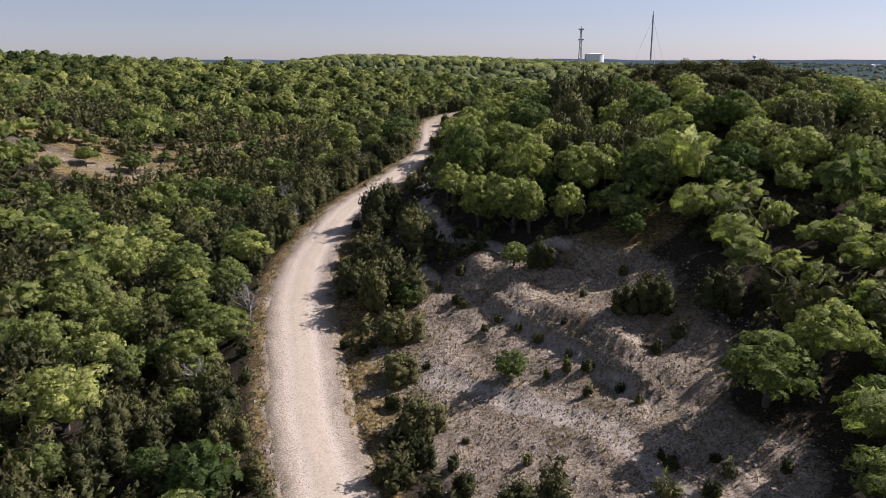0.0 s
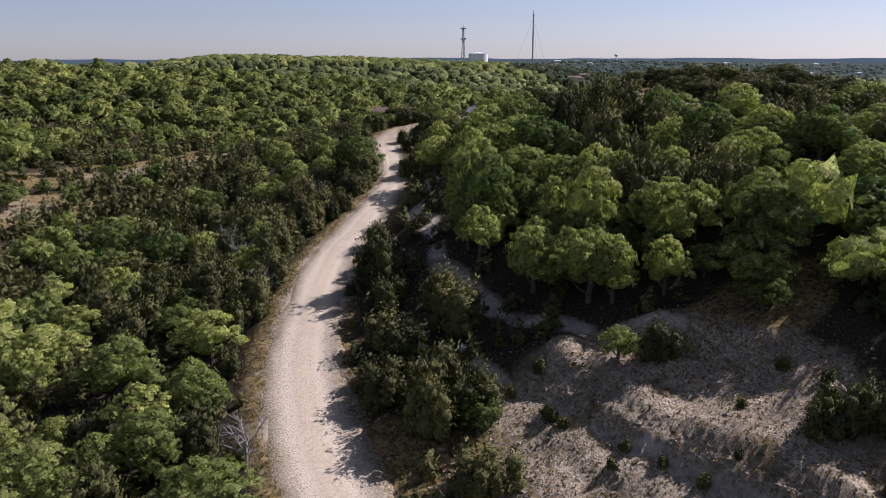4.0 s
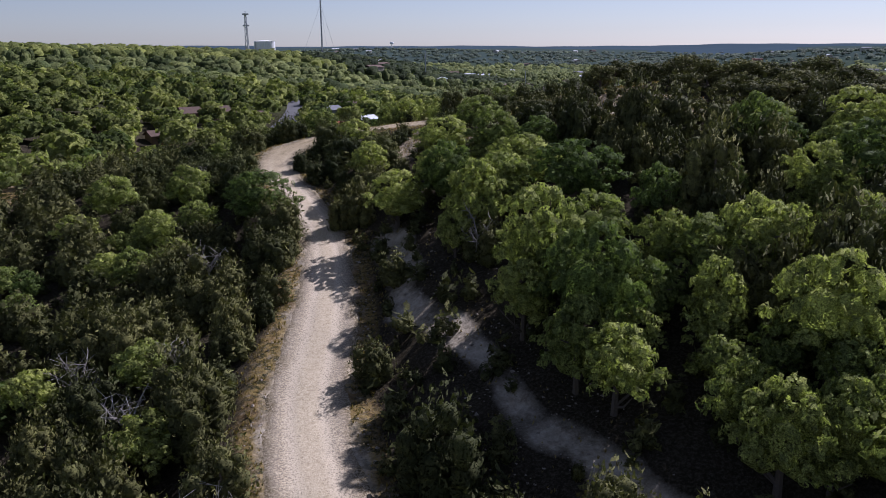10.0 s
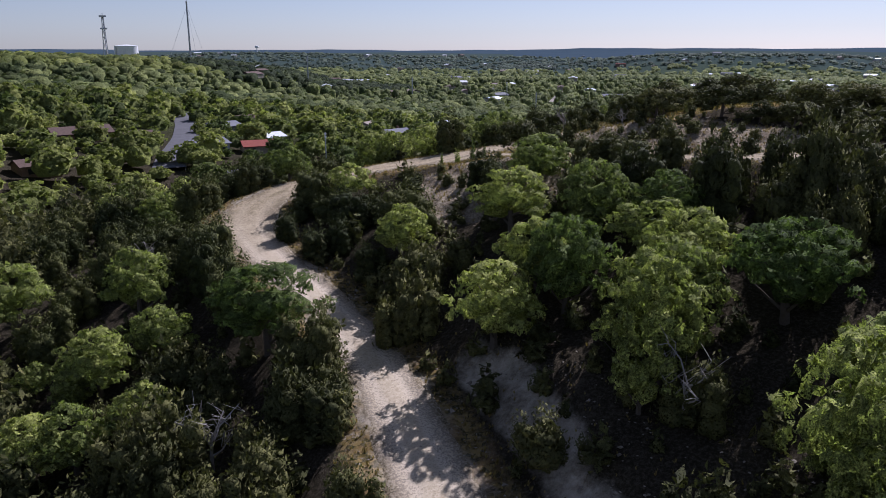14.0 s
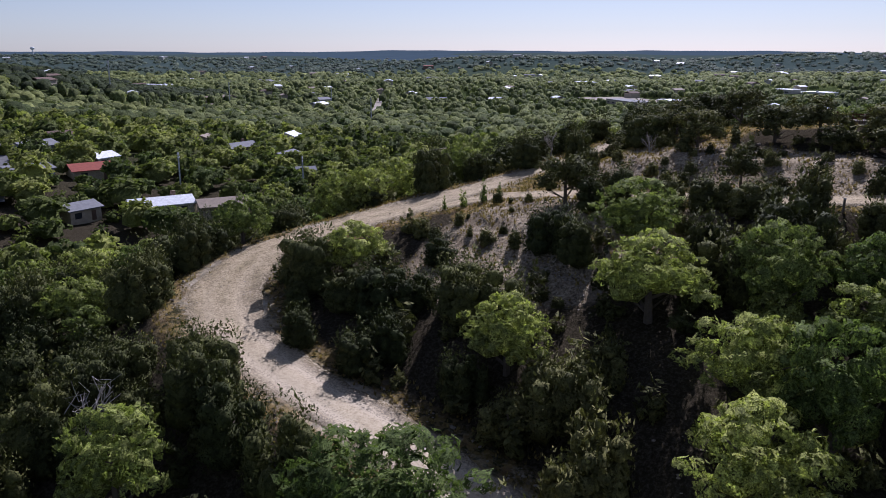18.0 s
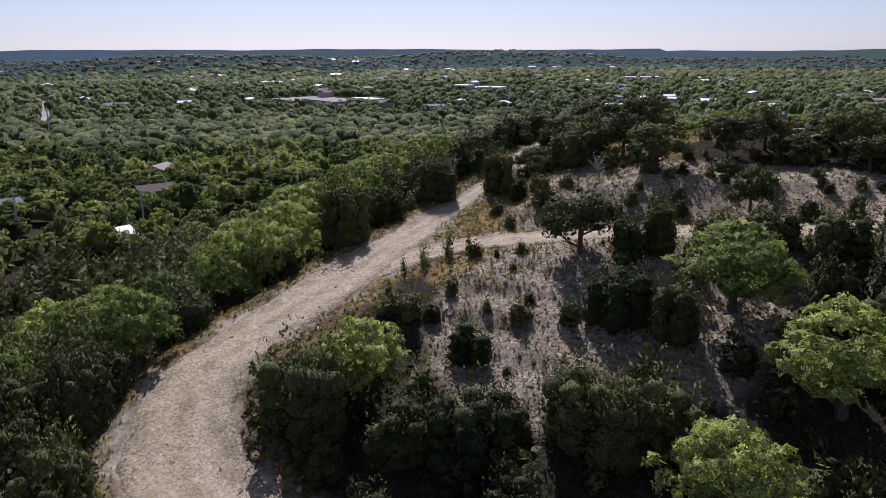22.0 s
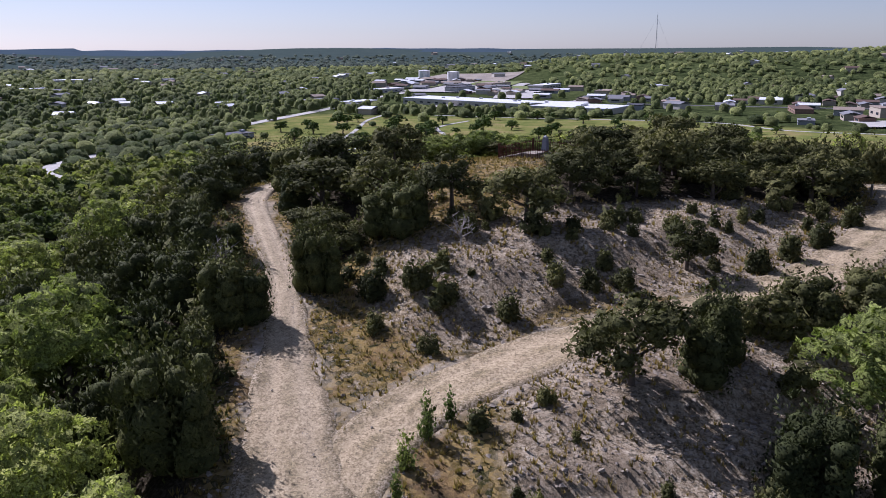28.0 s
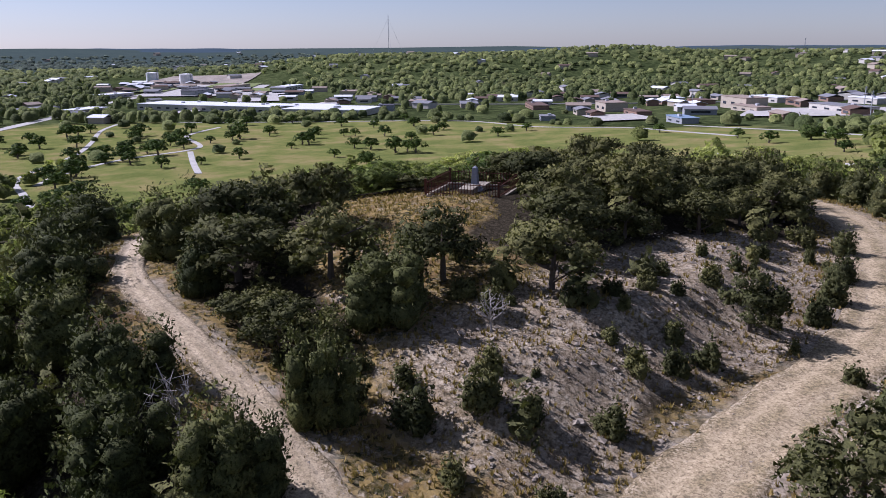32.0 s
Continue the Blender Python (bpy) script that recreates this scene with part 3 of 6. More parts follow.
def build_road(name, line, label, seed):
    """A strip that follows the line, a little wider than the road, with worn edges."""
    n = 21
    ahead = np.gradient(line[:, :2], axis=0)
    ahead /= np.linalg.norm(ahead, axis=1)[:, None]
    side = np.stack([ahead[:, 1], -ahead[:, 0]], 1)
    u = np.linspace(-1, 1, n)
    half = line[:, 3:4] / 2 * 1.3
    x = line[:, 0:1] + side[:, 0:1] * u * half
    y = line[:, 1:2] + side[:, 1:2] * u * half
    e = np.abs(u) * 1.3
    z = line[:, 2:3] + 0.03 * (1 - u ** 2) + lattice_noise(x, y, 1.3, seed) * 0.03 - 0.05 * np.exp(-((e - 0.45) / 0.15) ** 2) - 0.40 * step(0.93, 1.3, e)
    z = z + (lattice_noise(x, y, 0.9, seed + 20) * 0.09 + lattice_noise(x, y, 2.7, seed + 21) * 0.10) * step(0.65, 1.0, e)
    me = mesh_of(name, np.stack([x, y, z], -1).reshape(-1, 3), grid_faces(len(line), n), smooth=True)
    float_attribute(me, "across", (e + 0 * x).ravel())
    float_attribute(me, "stony", step(162, 184, y).ravel() if seed == 11 else np.ones(x.size))
    me.materials.append(M_ROAD)
    return tagged(new(name, me), label, "road", kind="structure")


ground = build_ground()
build_road("road_1", LINES[0], "pale unpaved limestone gravel road with tyre tracks", 11)
build_road("road_2", LINES[1] + np.array([0, 0, 0.012, 0]), "pale stony track curving round the hilltop", 13)

# ---- built things ----
M_WALLS = [plain("tan_render", (0.42, 0.36, 0.28)), plain("pale_siding", (0.50, 0.47, 0.41)), plain("red_brick_wall", (0.25, 0.16, 0.115)), plain("grey_siding", (0.30, 0.31, 0.32))]
M_ROOFS = {"grey": plain("grey_shingles", (0.20, 0.20, 0.21), 0.9), "brown": plain("brown_shingles", (0.135, 0.090, 0.070), 0.9), "red": plain("red_roof", (0.30, 0.075, 0.05), 0.8),
           "white": plain("white_metal_roof", (0.72, 0.73, 0.74), 0.5), "tan": plain("tan_shingles", (0.30, 0.24, 0.19), 0.9), "dark": plain("dark_roof", (0.07, 0.07, 0.08), 0.8), "blue": plain("blue_metal_roof", (0.22, 0.30, 0.40), 0.5)}
M_GLASS = plain("dark_window_glass", (0.035, 0.04, 0.05), 0.15, vary=0.1)
M_ASPHALT = plain("worn_asphalt", (0.115, 0.112, 0.115), 0.95, scale=0.4)
M_CONCRETE = plain("pale_concrete", (0.43, 0.41, 0.37), 0.9, scale=0.3)
M_DIRT = plain("tan_gravel_yard", (0.30, 0.255, 0.205), 0.95, scale=0.05, vary=0.45)
M_FIELD = plain("mown_field", (0.155, 0.185, 0.055), 0.95, scale=0.06, vary=0.35)
M_STEEL = plain("galvanised_steel", (0.46, 0.47, 0.48), 0.6, 0.2)
M_TANK = plain("white_tank_paint", (0.78, 0.78, 0.76), 0.6, scale=0.2, vary=0.12)
M_GRANITE = plain("grey_granite", (0.26, 0.27, 0.30), 0.6, scale=5)
M_RUST = plain("rusty_iron", (0.13, 0.055, 0.035), 0.85, 0.3, scale=9)
M_POST = plain("weathered_post", (0.17, 0.145, 0.12), 0.9, scale=7)


def part(name, bm, material, parent, label=""):
    me = bpy.data.meshes.new(name)
    bm.normal_update()
    bm.to_mesh(me)
    bm.free()
    me.materials.append(material)
    ob = new(name, me)
    ob.parent = parent
    return tagged(ob, label)


def box(x0, x1, y0, y1, z0, z1, bm=None):
    bm = bm or bmesh.new()
    v = [bm.verts.new((x, y, z)) for z in (z0, z1) for x, y in ((x0, y0), (x1, y0), (x1, y1), (x0, y1))]
    for f in ((3, 2, 1, 0), (4, 5, 6, 7), (0, 1, 5, 4), (1, 2, 6, 5), (2, 3, 7, 6), (3, 0, 4, 7)):
        bm.faces.new([v[i] for i in f])
    return bm


def gable(w, d, z, rise, over=0.5, thick=0.2):
    """A pitched roof with overhanging eaves; the ridge runs along x."""
    bm = bmesh.new()
    x0, x1, y0, y1 = -w / 2 - over, w / 2 + over, -d / 2 - over, d / 2 + over
    ring = [(y0, z - 0.1), (0, z + rise), (y1, z - 0.1), (y1, z - 0.1 - thick), (0, z + rise - thick), (y0, z - 0.1 - thick)]
    a, b = ([bm.verts.new((x, y, h)) for y, h in ring] for x in (x0, x1))
    for i in range(6):
        bm.faces.new((a[i], b[i], b[(i + 1) % 6], a[(i + 1) % 6]))
    for r in (a, b):
        bm.faces.new((r[0], r[1], r[4], r[5]))
        bm.faces.new((r[1], r[2], r[3], r[4]))
    bmesh.ops.recalc_face_normals(bm, faces=bm.faces[:])
    return bm


def house(x, y, w, d, turn, roof, wall, label, tall=2.9):
    root = tagged(new("house"), label, "house", "houses below the hill")
    z = min(ground_at(x, y), ground_at(x + w / 3, y), ground_at(x - w / 3, y), ground_at(x, y + d / 3)) - 0.2
    bm = box(-w / 2, w / 2, -d / 2, d / 2, -1.5, tall)
    rise = d * 0.20
    for sx in (-1, 1):                      # gable ends
        v = [bm.verts.new((sx * w / 2, yy, zz)) for yy, zz in ((-d / 2, tall), (d / 2, tall), (0, tall + rise * 0.92))]
        bm.faces.new(v)
    part("wall", bm, M_WALLS[wall], root)
    part("roof", gable(w, d, tall, rise), M_ROOFS[roof], root)
    for k in range(max(2, int(w / 3.5))):
        wx = -w / 2 + (k + 0.5) * w / max(2, int(w / 3.5))
        for s in (-1, 1):
            if k == 1 and s < 0:
                part("door", box(wx - 0.5, wx + 0.5, -d / 2 - 0.06, -d / 2 + 0.05, 0.2, 2.2), M_ROOFS["brown"], root)
            else:
                part("window", box(wx - 0.75, wx + 0.75, s * d / 2 - 0.06, s * d / 2 + 0.06, 1.0, 2.2), M_GLASS, root)
    if w > 12:
        part("chimney", box(w * 0.2, w * 0.2 + 0.9, 0.6, 1.4, tall, tall + rise + 0.8), M_WALLS[2], root)
    root.matrix_basis = pose(x, y, z, 0, 0, turn)
    CLEAR.append((x, y, max(w, d) * 0.45 + 0.6))
    way = Vector((-28 - x, 115 - y)).normalized()
    CLEAR.append((x + way.x * 5, y + way.y * 5, 2.5))
    return root


def hall(x, y, w, d, tall, turn, roof, wall, label, group="buildings in the valley town"):
    """A flat-roofed commercial or school building."""
    root = tagged(new("building"), label, "building", group)
    z = ground_at(x, y) - 0.5
    part("wall", box(-w / 2, w / 2, -d / 2, d / 2, -1, tall), M_WALLS[wall], root)
    bm = box(-w / 2 - 0.3, w / 2 + 0.3, -d / 2 - 0.3, d / 2 + 0.3, tall, tall + 0.5)
    part("roof", bm, M_ROOFS[roof], root)
    n = max(2, int(w / 9))
    for k in range(n):
        wx = -w / 2 + (k + 0.5) * w / n
        for s in (-1, 1):
            part("window", box(wx - w / n * 0.2, wx + w / n * 0.2, s * d / 2 - 0.1, s * d / 2 + 0.1, tall * 0.35, tall * 0.6), M_GLASS, root)
    for k in range(max(1, int(w * d / 900))):
        ux, uy = RNG0.uniform(-w * 0.4, w * 0.4), RNG0.uniform(-d * 0.35, d * 0.35)
        part("roof_unit", box(ux - 1.2, ux + 1.2, uy - 1, uy + 1, tall + 0.5, tall + 1.7), M_STEEL, root)
    root.matrix_basis = pose(x, y, z, 0, 0, turn)
    CLEAR.append((x, y, max(w, d) * 0.58 + 4))
    return root


CLEAR = []
RNG0 = np.random.default_rng(3)
# houses: x, y, width, depth, turn, roof, wall, label
HOUSES = [
    (65, 368, 15, 9, 20, "grey", 3, "low house with a grey shingle roof"),
    (46, 328, 14, 9, 15, "grey", 3, "grey house beside the street"),
    (62, 328, 13, 9, -10, "red", 0, "house with a bright red roof"),
    (41, 291, 9, 7, 10, "grey", 0, "small house with a grey roof among trees"),
    (56, 285, 16, 8, -18, "white", 1, "long house with a white metal roof"),
    (66, 277, 13, 8, -22, "tan", 0, "house with a tan shingle roof"),
    (166, 379, 11, 9, 30, "white", 1, "two-storey white house among trees"),
    (133, 340, 15, 10, 25, "grey", 0, "large house with a grey hip-like roof"),
    (133, 366, 17, 9, 10, "grey", 0, "long house with a weathered grey roof"),
    (161, 345, 11, 9, -20, "brown", 2, "house with a brown shingle roof"),
    (16, 346, 20, 11, 5, "brown", 2, "large house with a dark red-brown roof"),
    (30, 343, 12, 8, -5, "brown", 2, "house with a brown roof beside the street"),
    (73, 345, 9, 8, 15, "white", 1, "small house with a pale roof"),
    (-2, 302, 11, 8, 12, "brown", 2, "house with a brown roof among trees"),
    (85, 396, 10, 8, 0, "brown", 0, "house with a brown roof farther up the street"),
    (136, 392, 9, 7, 35, "tan", 0, "small tan house among dense trees"),
    (-4, 467, 15, 9, 5, "tan", 0, "long tan house on the wooded slope"),
    (12, 515, 16, 11, 0, "white", 1, "flat white-roofed house on the wooded slope"),
    (112, 308, 12, 8, -30, "grey", 3, "grey house below the hill road"),
    (100, 268, 11, 8, -25, "white", 1, "small pale house below the hill road"),
    (157, 300, 12, 9, -35, "brown", 0, "brown-roofed house among valley trees"),
    (200, 330, 13, 9, 10, "tan", 0, "tan house among valley trees"),
    (215, 290, 12, 8, -15, "brown", 2, "brick house among valley trees"),
    (327, 783, 18, 12, 0, "white", 1, "pale house at the hill's foot"),
    (327, 739, 13, 10, 15, "tan", 0, "tan house at the hill's foot")]
# halls: x, y, width, depth, height, turn, roof, wall, label
HALLS = [
    (630, -114, 136, 36, 7, 26.6, "white", 1, "very long white-roofed school building"),
    (508, -146, 64, 40, 7, 33, "white", 1, "wide building with white roofs"),
    (560, -160, 40, 26, 6, 30, "white", 1, "white-roofed annex beside the long school"),
    (689, -27, 34, 16, 5, -62, "white", 0, "low building with a white roof"),
    (730, 0, 40, 14, 5, -62, "grey", 3, "long low grey building in town"),
    (496, -188, 16, 12, 7, -45, "dark", 3, "dark square building in the valley town"),
    (336, -190, 14, 9, 4, -45, "grey", 3, "open grey-roofed pavilion beside the park"),
    (345, -270, 22, 16, 9, -35, "tan", 0, "tan flat-roofed hall with bare walls"),
    (251, -206, 21, 10, 5, -35, "blue", 3, "low building with blue-grey metal roof"),
    (275, -324, 32, 16, 11, -32, "tan", 0, "tall tan hall with a flat roof"),
    (258, -300, 30, 10, 5, -32, "tan", 0, "low tan wing in front of a hall"),
    (286, -394, 32, 18, 6, -30, "white", 1, "white-roofed building at the town's edge"),
    (204, -308, 42, 14, 6, -28, "grey", 1, "long white store with a grey roof"),
    (216, -387, 26, 14, 6, -28, "white", 1, "pale store building in the valley town"),
    (475, -257, 32, 14, 5, -42, "grey", 0, "grey-roofed building among trees"),
    (412, -268, 40, 12, 5, -40, "brown", 2, "long brick building in the valley town"),
    (528, -248, 22, 14, 6, -45, "tan", 0, "tan building with a flat roof"),
    (361, -376, 18, 12, 5, -35, "white", 1, "small white building in the valley town"),
    (325, -356, 22, 12, 5, -33, "brown", 2, "brick building beside the town road"),
    (310, -250, 26, 10, 4, -37, "brown", 2, "low red-brown building by the lot"),
    (868, -115, 46, 16, 6, -60, "white", 1, "pale long building in the valley town"),
    (962, -302, 60, 22, 7, -55, "tan", 0, "tan building beside the stadium"),
    (840, -197, 40, 18, 9, -55, "dark", 3, "dark stadium stand in the valley town"),
    (895, -345, 62, 18, 7, -52, "white", 1, "long pale-roofed building beside the stadium"),
    (905, -225, 40, 14, 8, -55, "dark", 3, "dark grandstand building by the stadium"),
    (729, -322, 30, 16, 6, -50, "tan", 0, "tan building with a flat roof"),
    (820, -461, 40, 14, 6, -45, "white", 1, "white-roofed building among trees"),
    (733, 88, 18, 10, 5, -70, "white", 1, "white-roofed building among valley trees"),
    (1294, 226, 56, 20, 7, -80, "white", 1, "long white building far across the valley"),
    (1059, 263, 28, 14, 6, -75, "white", 1, "white building far across the valley"),
    (904, -132, 18, 12, 5, -60, "tan", 0, "tan building across the valley"),
    (1007, 736, 40, 22, 7, 50, "white", 1, "white flat-roofed building in the valley"),
    (960, 770, 26, 16, 6, 40, "white", 1, "white flat-roofed store in the valley"),
    (656, 484, 60, 18, 6, 55, "grey", 0, "long grey-roofed building in the valley"),
    (690, 455, 34, 16, 6, 55, "white", 1, "white-roofed building in the valley"),
    (963, 434, 24, 18, 7, 70, "white", 1, "bright white-roofed building in the valley"),
    (925, 387, 32, 20, 7, 70, "white", 1, "broad bright white-roofed building in the valley"),
    (447, 122, 22, 11, 4, -60, "dark", 3, "low dark-roofed pavilion in the park"),
    (475, 1081, 70, 26, 7, 25, "white", 1, "wide pale building at the valley's edge"),
    (430, 1110, 50, 24, 7, 25, "grey", 1, "grey-roofed building at the valley's edge"),
    (520, 1075, 40, 20, 7, 25, "white", 1, "white-roofed building at the valley's edge"),
    (1190, 1469, 48, 24, 8, 40, "white", 1, "white building far off in town"),
    (1465, 1453, 52, 24, 9, 45, "red", 2, "red-roofed building far off in town")]
for x, y, w, d, turn, roof, wall, label in HOUSES:
    house(x, y, w * 0.78, d * 0.78, turn, roof, wall, label, 5.2 if "two-storey" in label else 2.9)
for x, y, w, d, tall, turn, roof, wall, label in HALLS:
    hall(x, y, w, d, tall * 0.72, turn, roof, wall, label)


def far_town():
    """Scattered houses and stores across the valley and on the far hills."""
    roofs = ("white", "grey", "tan", "grey", "brown", "white")
    made = 0
    while made < 260:
        a, r = math.radians(RNG0.uniform(18, 165)), 560 * (3600 / 560) ** RNG0.uniform()
        x, y = math.sin(a) * r, 150 + math.cos(a) * r
        if float(lawned(x, y)) > 0.1 or min(math.hypot(x - c[0], y - c[1]) - c[2] for c in CLEAR) < 8:
            continue
        s = 1 + r / 5000
        w, d, tall = RNG0.uniform(9, 17) * s, RNG0.uniform(7, 11) * s, RNG0.uniform(3.2, 5.5) * s
        root = tagged(new("building"), "small building far off among the trees", "building", "far buildings")
        part("wall", box(-w / 2, w / 2, -d / 2, d / 2, -2, tall), M_WALLS[made % 2], root)
        part("roof", gable(w, d, tall, d * 0.15, 0.6, 0.3), M_ROOFS[roofs[made % 6]], root)
        root.matrix_basis = pose(x, y, ground_at(x, y), 0, 0, RNG0.uniform(0, 180))
        CLEAR.append((x, y, w * 0.55))
        made += 1


far_town()


def town_blocks():
    """Rows of houses and stores between the park and the hills."""
    roofs, made = ("grey", "brown", "white", "tan", "grey", "white", "brown"), 0
    while made < 95:
        x, y = RNG0.uniform(130, 1150), RNG0.uniform(-480, -120)
        near_school, near_stores = math.hypot((x - 880) / 330, (y + 260) / 100), math.hypot((x - 340) / 230, (y + 320) / 100)
        if min(near_school, near_stores) > 1 or float(lawned(x, y)) > 0.1 or min(math.hypot(x - c[0], y - c[1]) - c[2] for c in CLEAR) < 9:
            continue
        w, d, tall = RNG0.uniform(10, 20), RNG0.uniform(8, 12), RNG0.uniform(2.8, 4.2)
        root = tagged(new("building"), f"low town building with a {roofs[made % 7]} roof", "building", "town blocks")
        part("wall", box(-w / 2, w / 2, -d / 2, d / 2, -2, tall), M_WALLS[made % 4], root)
        part("roof", gable(w, d, tall, d * 0.14, 0.6, 0.3), M_ROOFS[roofs[made % 7]], root)
        for s in (-1, 1):
            part("window", box(-w * 0.3, w * 0.3, s * d / 2 - 0.1, s * d / 2 + 0.1, tall * 0.35, tall * 0.7), M_GLASS, root)
        root.matrix_basis = pose(x, y, ground_at(x, y), 0, 0, -45 + 90 * (made % 2) + RNG0.uniform(-8, 8))
        CLEAR.append((x, y, w * 0.55 + 2))
        made += 1


town_blocks()


def paved(name, points, width, mat, label, category="road", lift=0.25):
    line = flow([(x, y, 0.0, width) for x, y in points], 6.0)
    ahead = np.gradient(line[:, :2], axis=0)
    ahead /= np.linalg.norm(ahead, axis=1)[:, None]
    side = np.stack([ahead[:, 1], -ahead[:, 0]], 1)
    u = np.linspace(-0.5, 0.5, 5) * width
    x, y = line[:, 0:1] + side[:, 0:1] * u, line[:, 1:2] + side[:, 1:2] * u
    z = height(x, y)
    z = np.repeat(z.max(1)[:, None], 5, 1) + lift
    top = np.stack([x, y, z], -1)
    skirt0, skirt1 = top[:, :1] - (0, 0, 1.2), top[:, -1:] - (0, 0, 1.2)
    grid = np.concatenate([skirt0, top, skirt1], 1)
    me = mesh_of(name, grid.reshape(-1, 3), grid_faces(len(line), 7))
    me.materials.append(mat)
    for p in line[::2]:
        CLEAR.append((p[0], p[1], width * 0.5 + 2.2))
    return tagged(new(name, me), label, category, kind="structure")


def lot(name, x, y, w, d, turn, label, lift=1.0, mat=None):
    """A paved yard laid a little over the ground."""
    c, s = math.cos(radians(turn)), math.sin(radians(turn))
    u, v = np.meshgrid(np.linspace(-w / 2, w / 2, 9), np.linspace(-d / 2, d / 2, 9))
    px, py = x + u * c - v * s, y + u * s + v * c
    me = mesh_of(name, np.stack([px, py, height(px, py) + lift], -1).reshape(-1, 3), grid_faces(9, 9))
    me.materials.append(mat or M_CONCRETE)
    CLEAR.append((x, y, max(w, d) * 0.5))
    return tagged(new(name, me), label, "pavement", kind="structure")


paved("street_1", [(28, 304), (34, 320), (45, 345), (58, 383), (66, 410), (88, 440)], 8, M_ASPHALT, "grey asphalt street between the houses")
paved("street_2", [(290, 460), (340, 510), (430, 597), (560, 722), (700, 860)], 6, M_DIRT, "straight pale street through the valley trees")
paved("street_3", [(322, 205), (352, 212), (400, 190), (455, 148), (520, 110), (640, 20), (760, -60), (900, -170), (1100, -290)], 9, M_CONCRETE, "pale road along the park's edge")
paved("street_4", [(560, -240), (400, -330), (250, -420), (120, -470)], 8, M_ASPHALT, "road through the town")
for i, (x, y, w, d, turn, label) in enumerate([(301, -216, 46, 34, -37, "pale concrete car park in town"), (213, -292, 80, 70, 20, "wide pale car park before the stores"), (600, -200, 120, 20, -52, "pale paved yard along the school"),
                                               (880, -270, 190, 70, -17, "pale paved yard round the stadium"), (740, -215, 120, 40, -30, "pale car park before the stadium"), (1050, -300, 150, 50, -17, "gravel yard of the substation"), (640, -105, 90, 16, -52, "pale drive along the school"), (985, 415, 90, 40, 70, "pale car park between white roofs"), (690, 500, 80, 30, 55, "pale paved yard in the valley")], 1):
    lot(f"pavement_{i}", x, y, w, d, turn, label)
lot("pavement_10", 930, -255, 270, 120, -36, "wide pale paved yards round the stadium", 1.2)
lot("pavement_11", 1190, -370, 320, 150, -36, "wide tan gravel yards of the substation", 1.2, M_DIRT)
lot("lawn_1", 1010, -330, 120, 62, -36, "green sports field in the stadium", 2.0, M_FIELD)
lot("lawn_2", 880, -300, 90, 44, -36, "green practice field beside the stadium", 2.0, M_FIELD)
lot("lawn_3", 965, -205, 110, 36, -36, "dry grass strip beside the yards", 2.0, M_FIELD)
lot("pavement_12", 700, 505, 130, 60, 55, "wide pale yards in the valley", 1.0, M_DIRT)
# footpaths of the park
for i, pts in enumerate([[(266, 128), (300, 122), (345, 112), (400, 75), (450, 50), (520, 20), (560, -5)], [(320, 113), (345, 95), (370, 62), (384, 20), (445, -2), (480, -40)], [(300, 60), (330, 48), (372, 30)],
                         [(188, -146), (230, -160), (262, -166), (310, -150), (385, -155), (477, -86), (540, -40)], [(130, -155), (170, -175), (208, -185), (240, -190)], [(95, -48), (120, -62), (160, -80)], [(270, 150), (330, 160), (400, 150), (460, 120)]], 1):
    paved(f"path_{i}", pts, 2.6, M_CONCRETE, "pale curving park footpath", "path", 0.15)


def lattice_tower(name, x, y, tall, foot, head, label, guys=0.0, platform=(), thick=0.4):
    root = tagged(new(name), label, "tower")
    legs = [(math.cos(a), math.sin(a)) for a in (0.5, 0.5 + math.pi * 2 / 3, 0.5 + math.pi * 4 / 3)]

    def at(k, f):
        r = foot + (head - foot) * f
        return (legs[k][0] * r, legs[k][1] * r, tall * f)
    for k in range(3):
        v, f = tube_of([at(k, 0), at(k, 0.5), at(k, 1)], thick)
        link_tube("leg", v, f, root)
    n = max(6, int(tall / 7))
    for j in range(n):
        for k in range(3):
            v, f = tube_of([at(k, j / n), at((k + 1) % 3, (j + 1) / n)], thick * 0.55)
            link_tube("brace", v, f, root)
    for z in platform:
        part("platform", box(-head * 3.4, head * 3.4, -head * 3.4, head * 3.4, tall * z - 0.5, tall * z + 1.2), M_STEEL, root)
    v, f = tube_of([(0, 0, tall), (0, 0, tall * 1.06)], thick * 0.8)
    link_tube("antenna", v, f, root)
    if guys:
        for k in range(3):
            v, f = tube_of([(0, 0, tall * 0.93), (legs[k][0] * guys, legs[k][1] * guys, -3)], 0.10)
            link_tube("guy_wire", v, f, root)
    root.matrix_basis = pose(x, y, ground_at(x, y) - 0.5)
    return root


def tube_of(points, radius, sides=4):
    p = [Vector(q) for q in points]
    t = (p[-1] - p[0]).normalized()
    a = t.cross(Vector((0.31, 0.83, 0.46))).normalized()
    b = t.cross(a)
    v, f = [], []
    for q in p:
        v += [q + (a * math.cos(2 * math.pi * j / sides) + b * math.sin(2 * math.pi * j / sides)) * radius for j in range(sides)]
    for i in range(len(p) - 1):
        f += [(i * sides + j, i * sides + (j + 1) % sides, (i + 1) * sides + (j + 1) % sides, (i + 1) * sides + j) for j in range(sides)]
    return np.array(v), np.array(f)


def link_tube(name, v, f, root, mat=None):
    me = mesh_of(name, v, f)
    me.materials.append(mat or M_STEEL)
    ob = new(name, me)
    ob.parent = root
    return ob


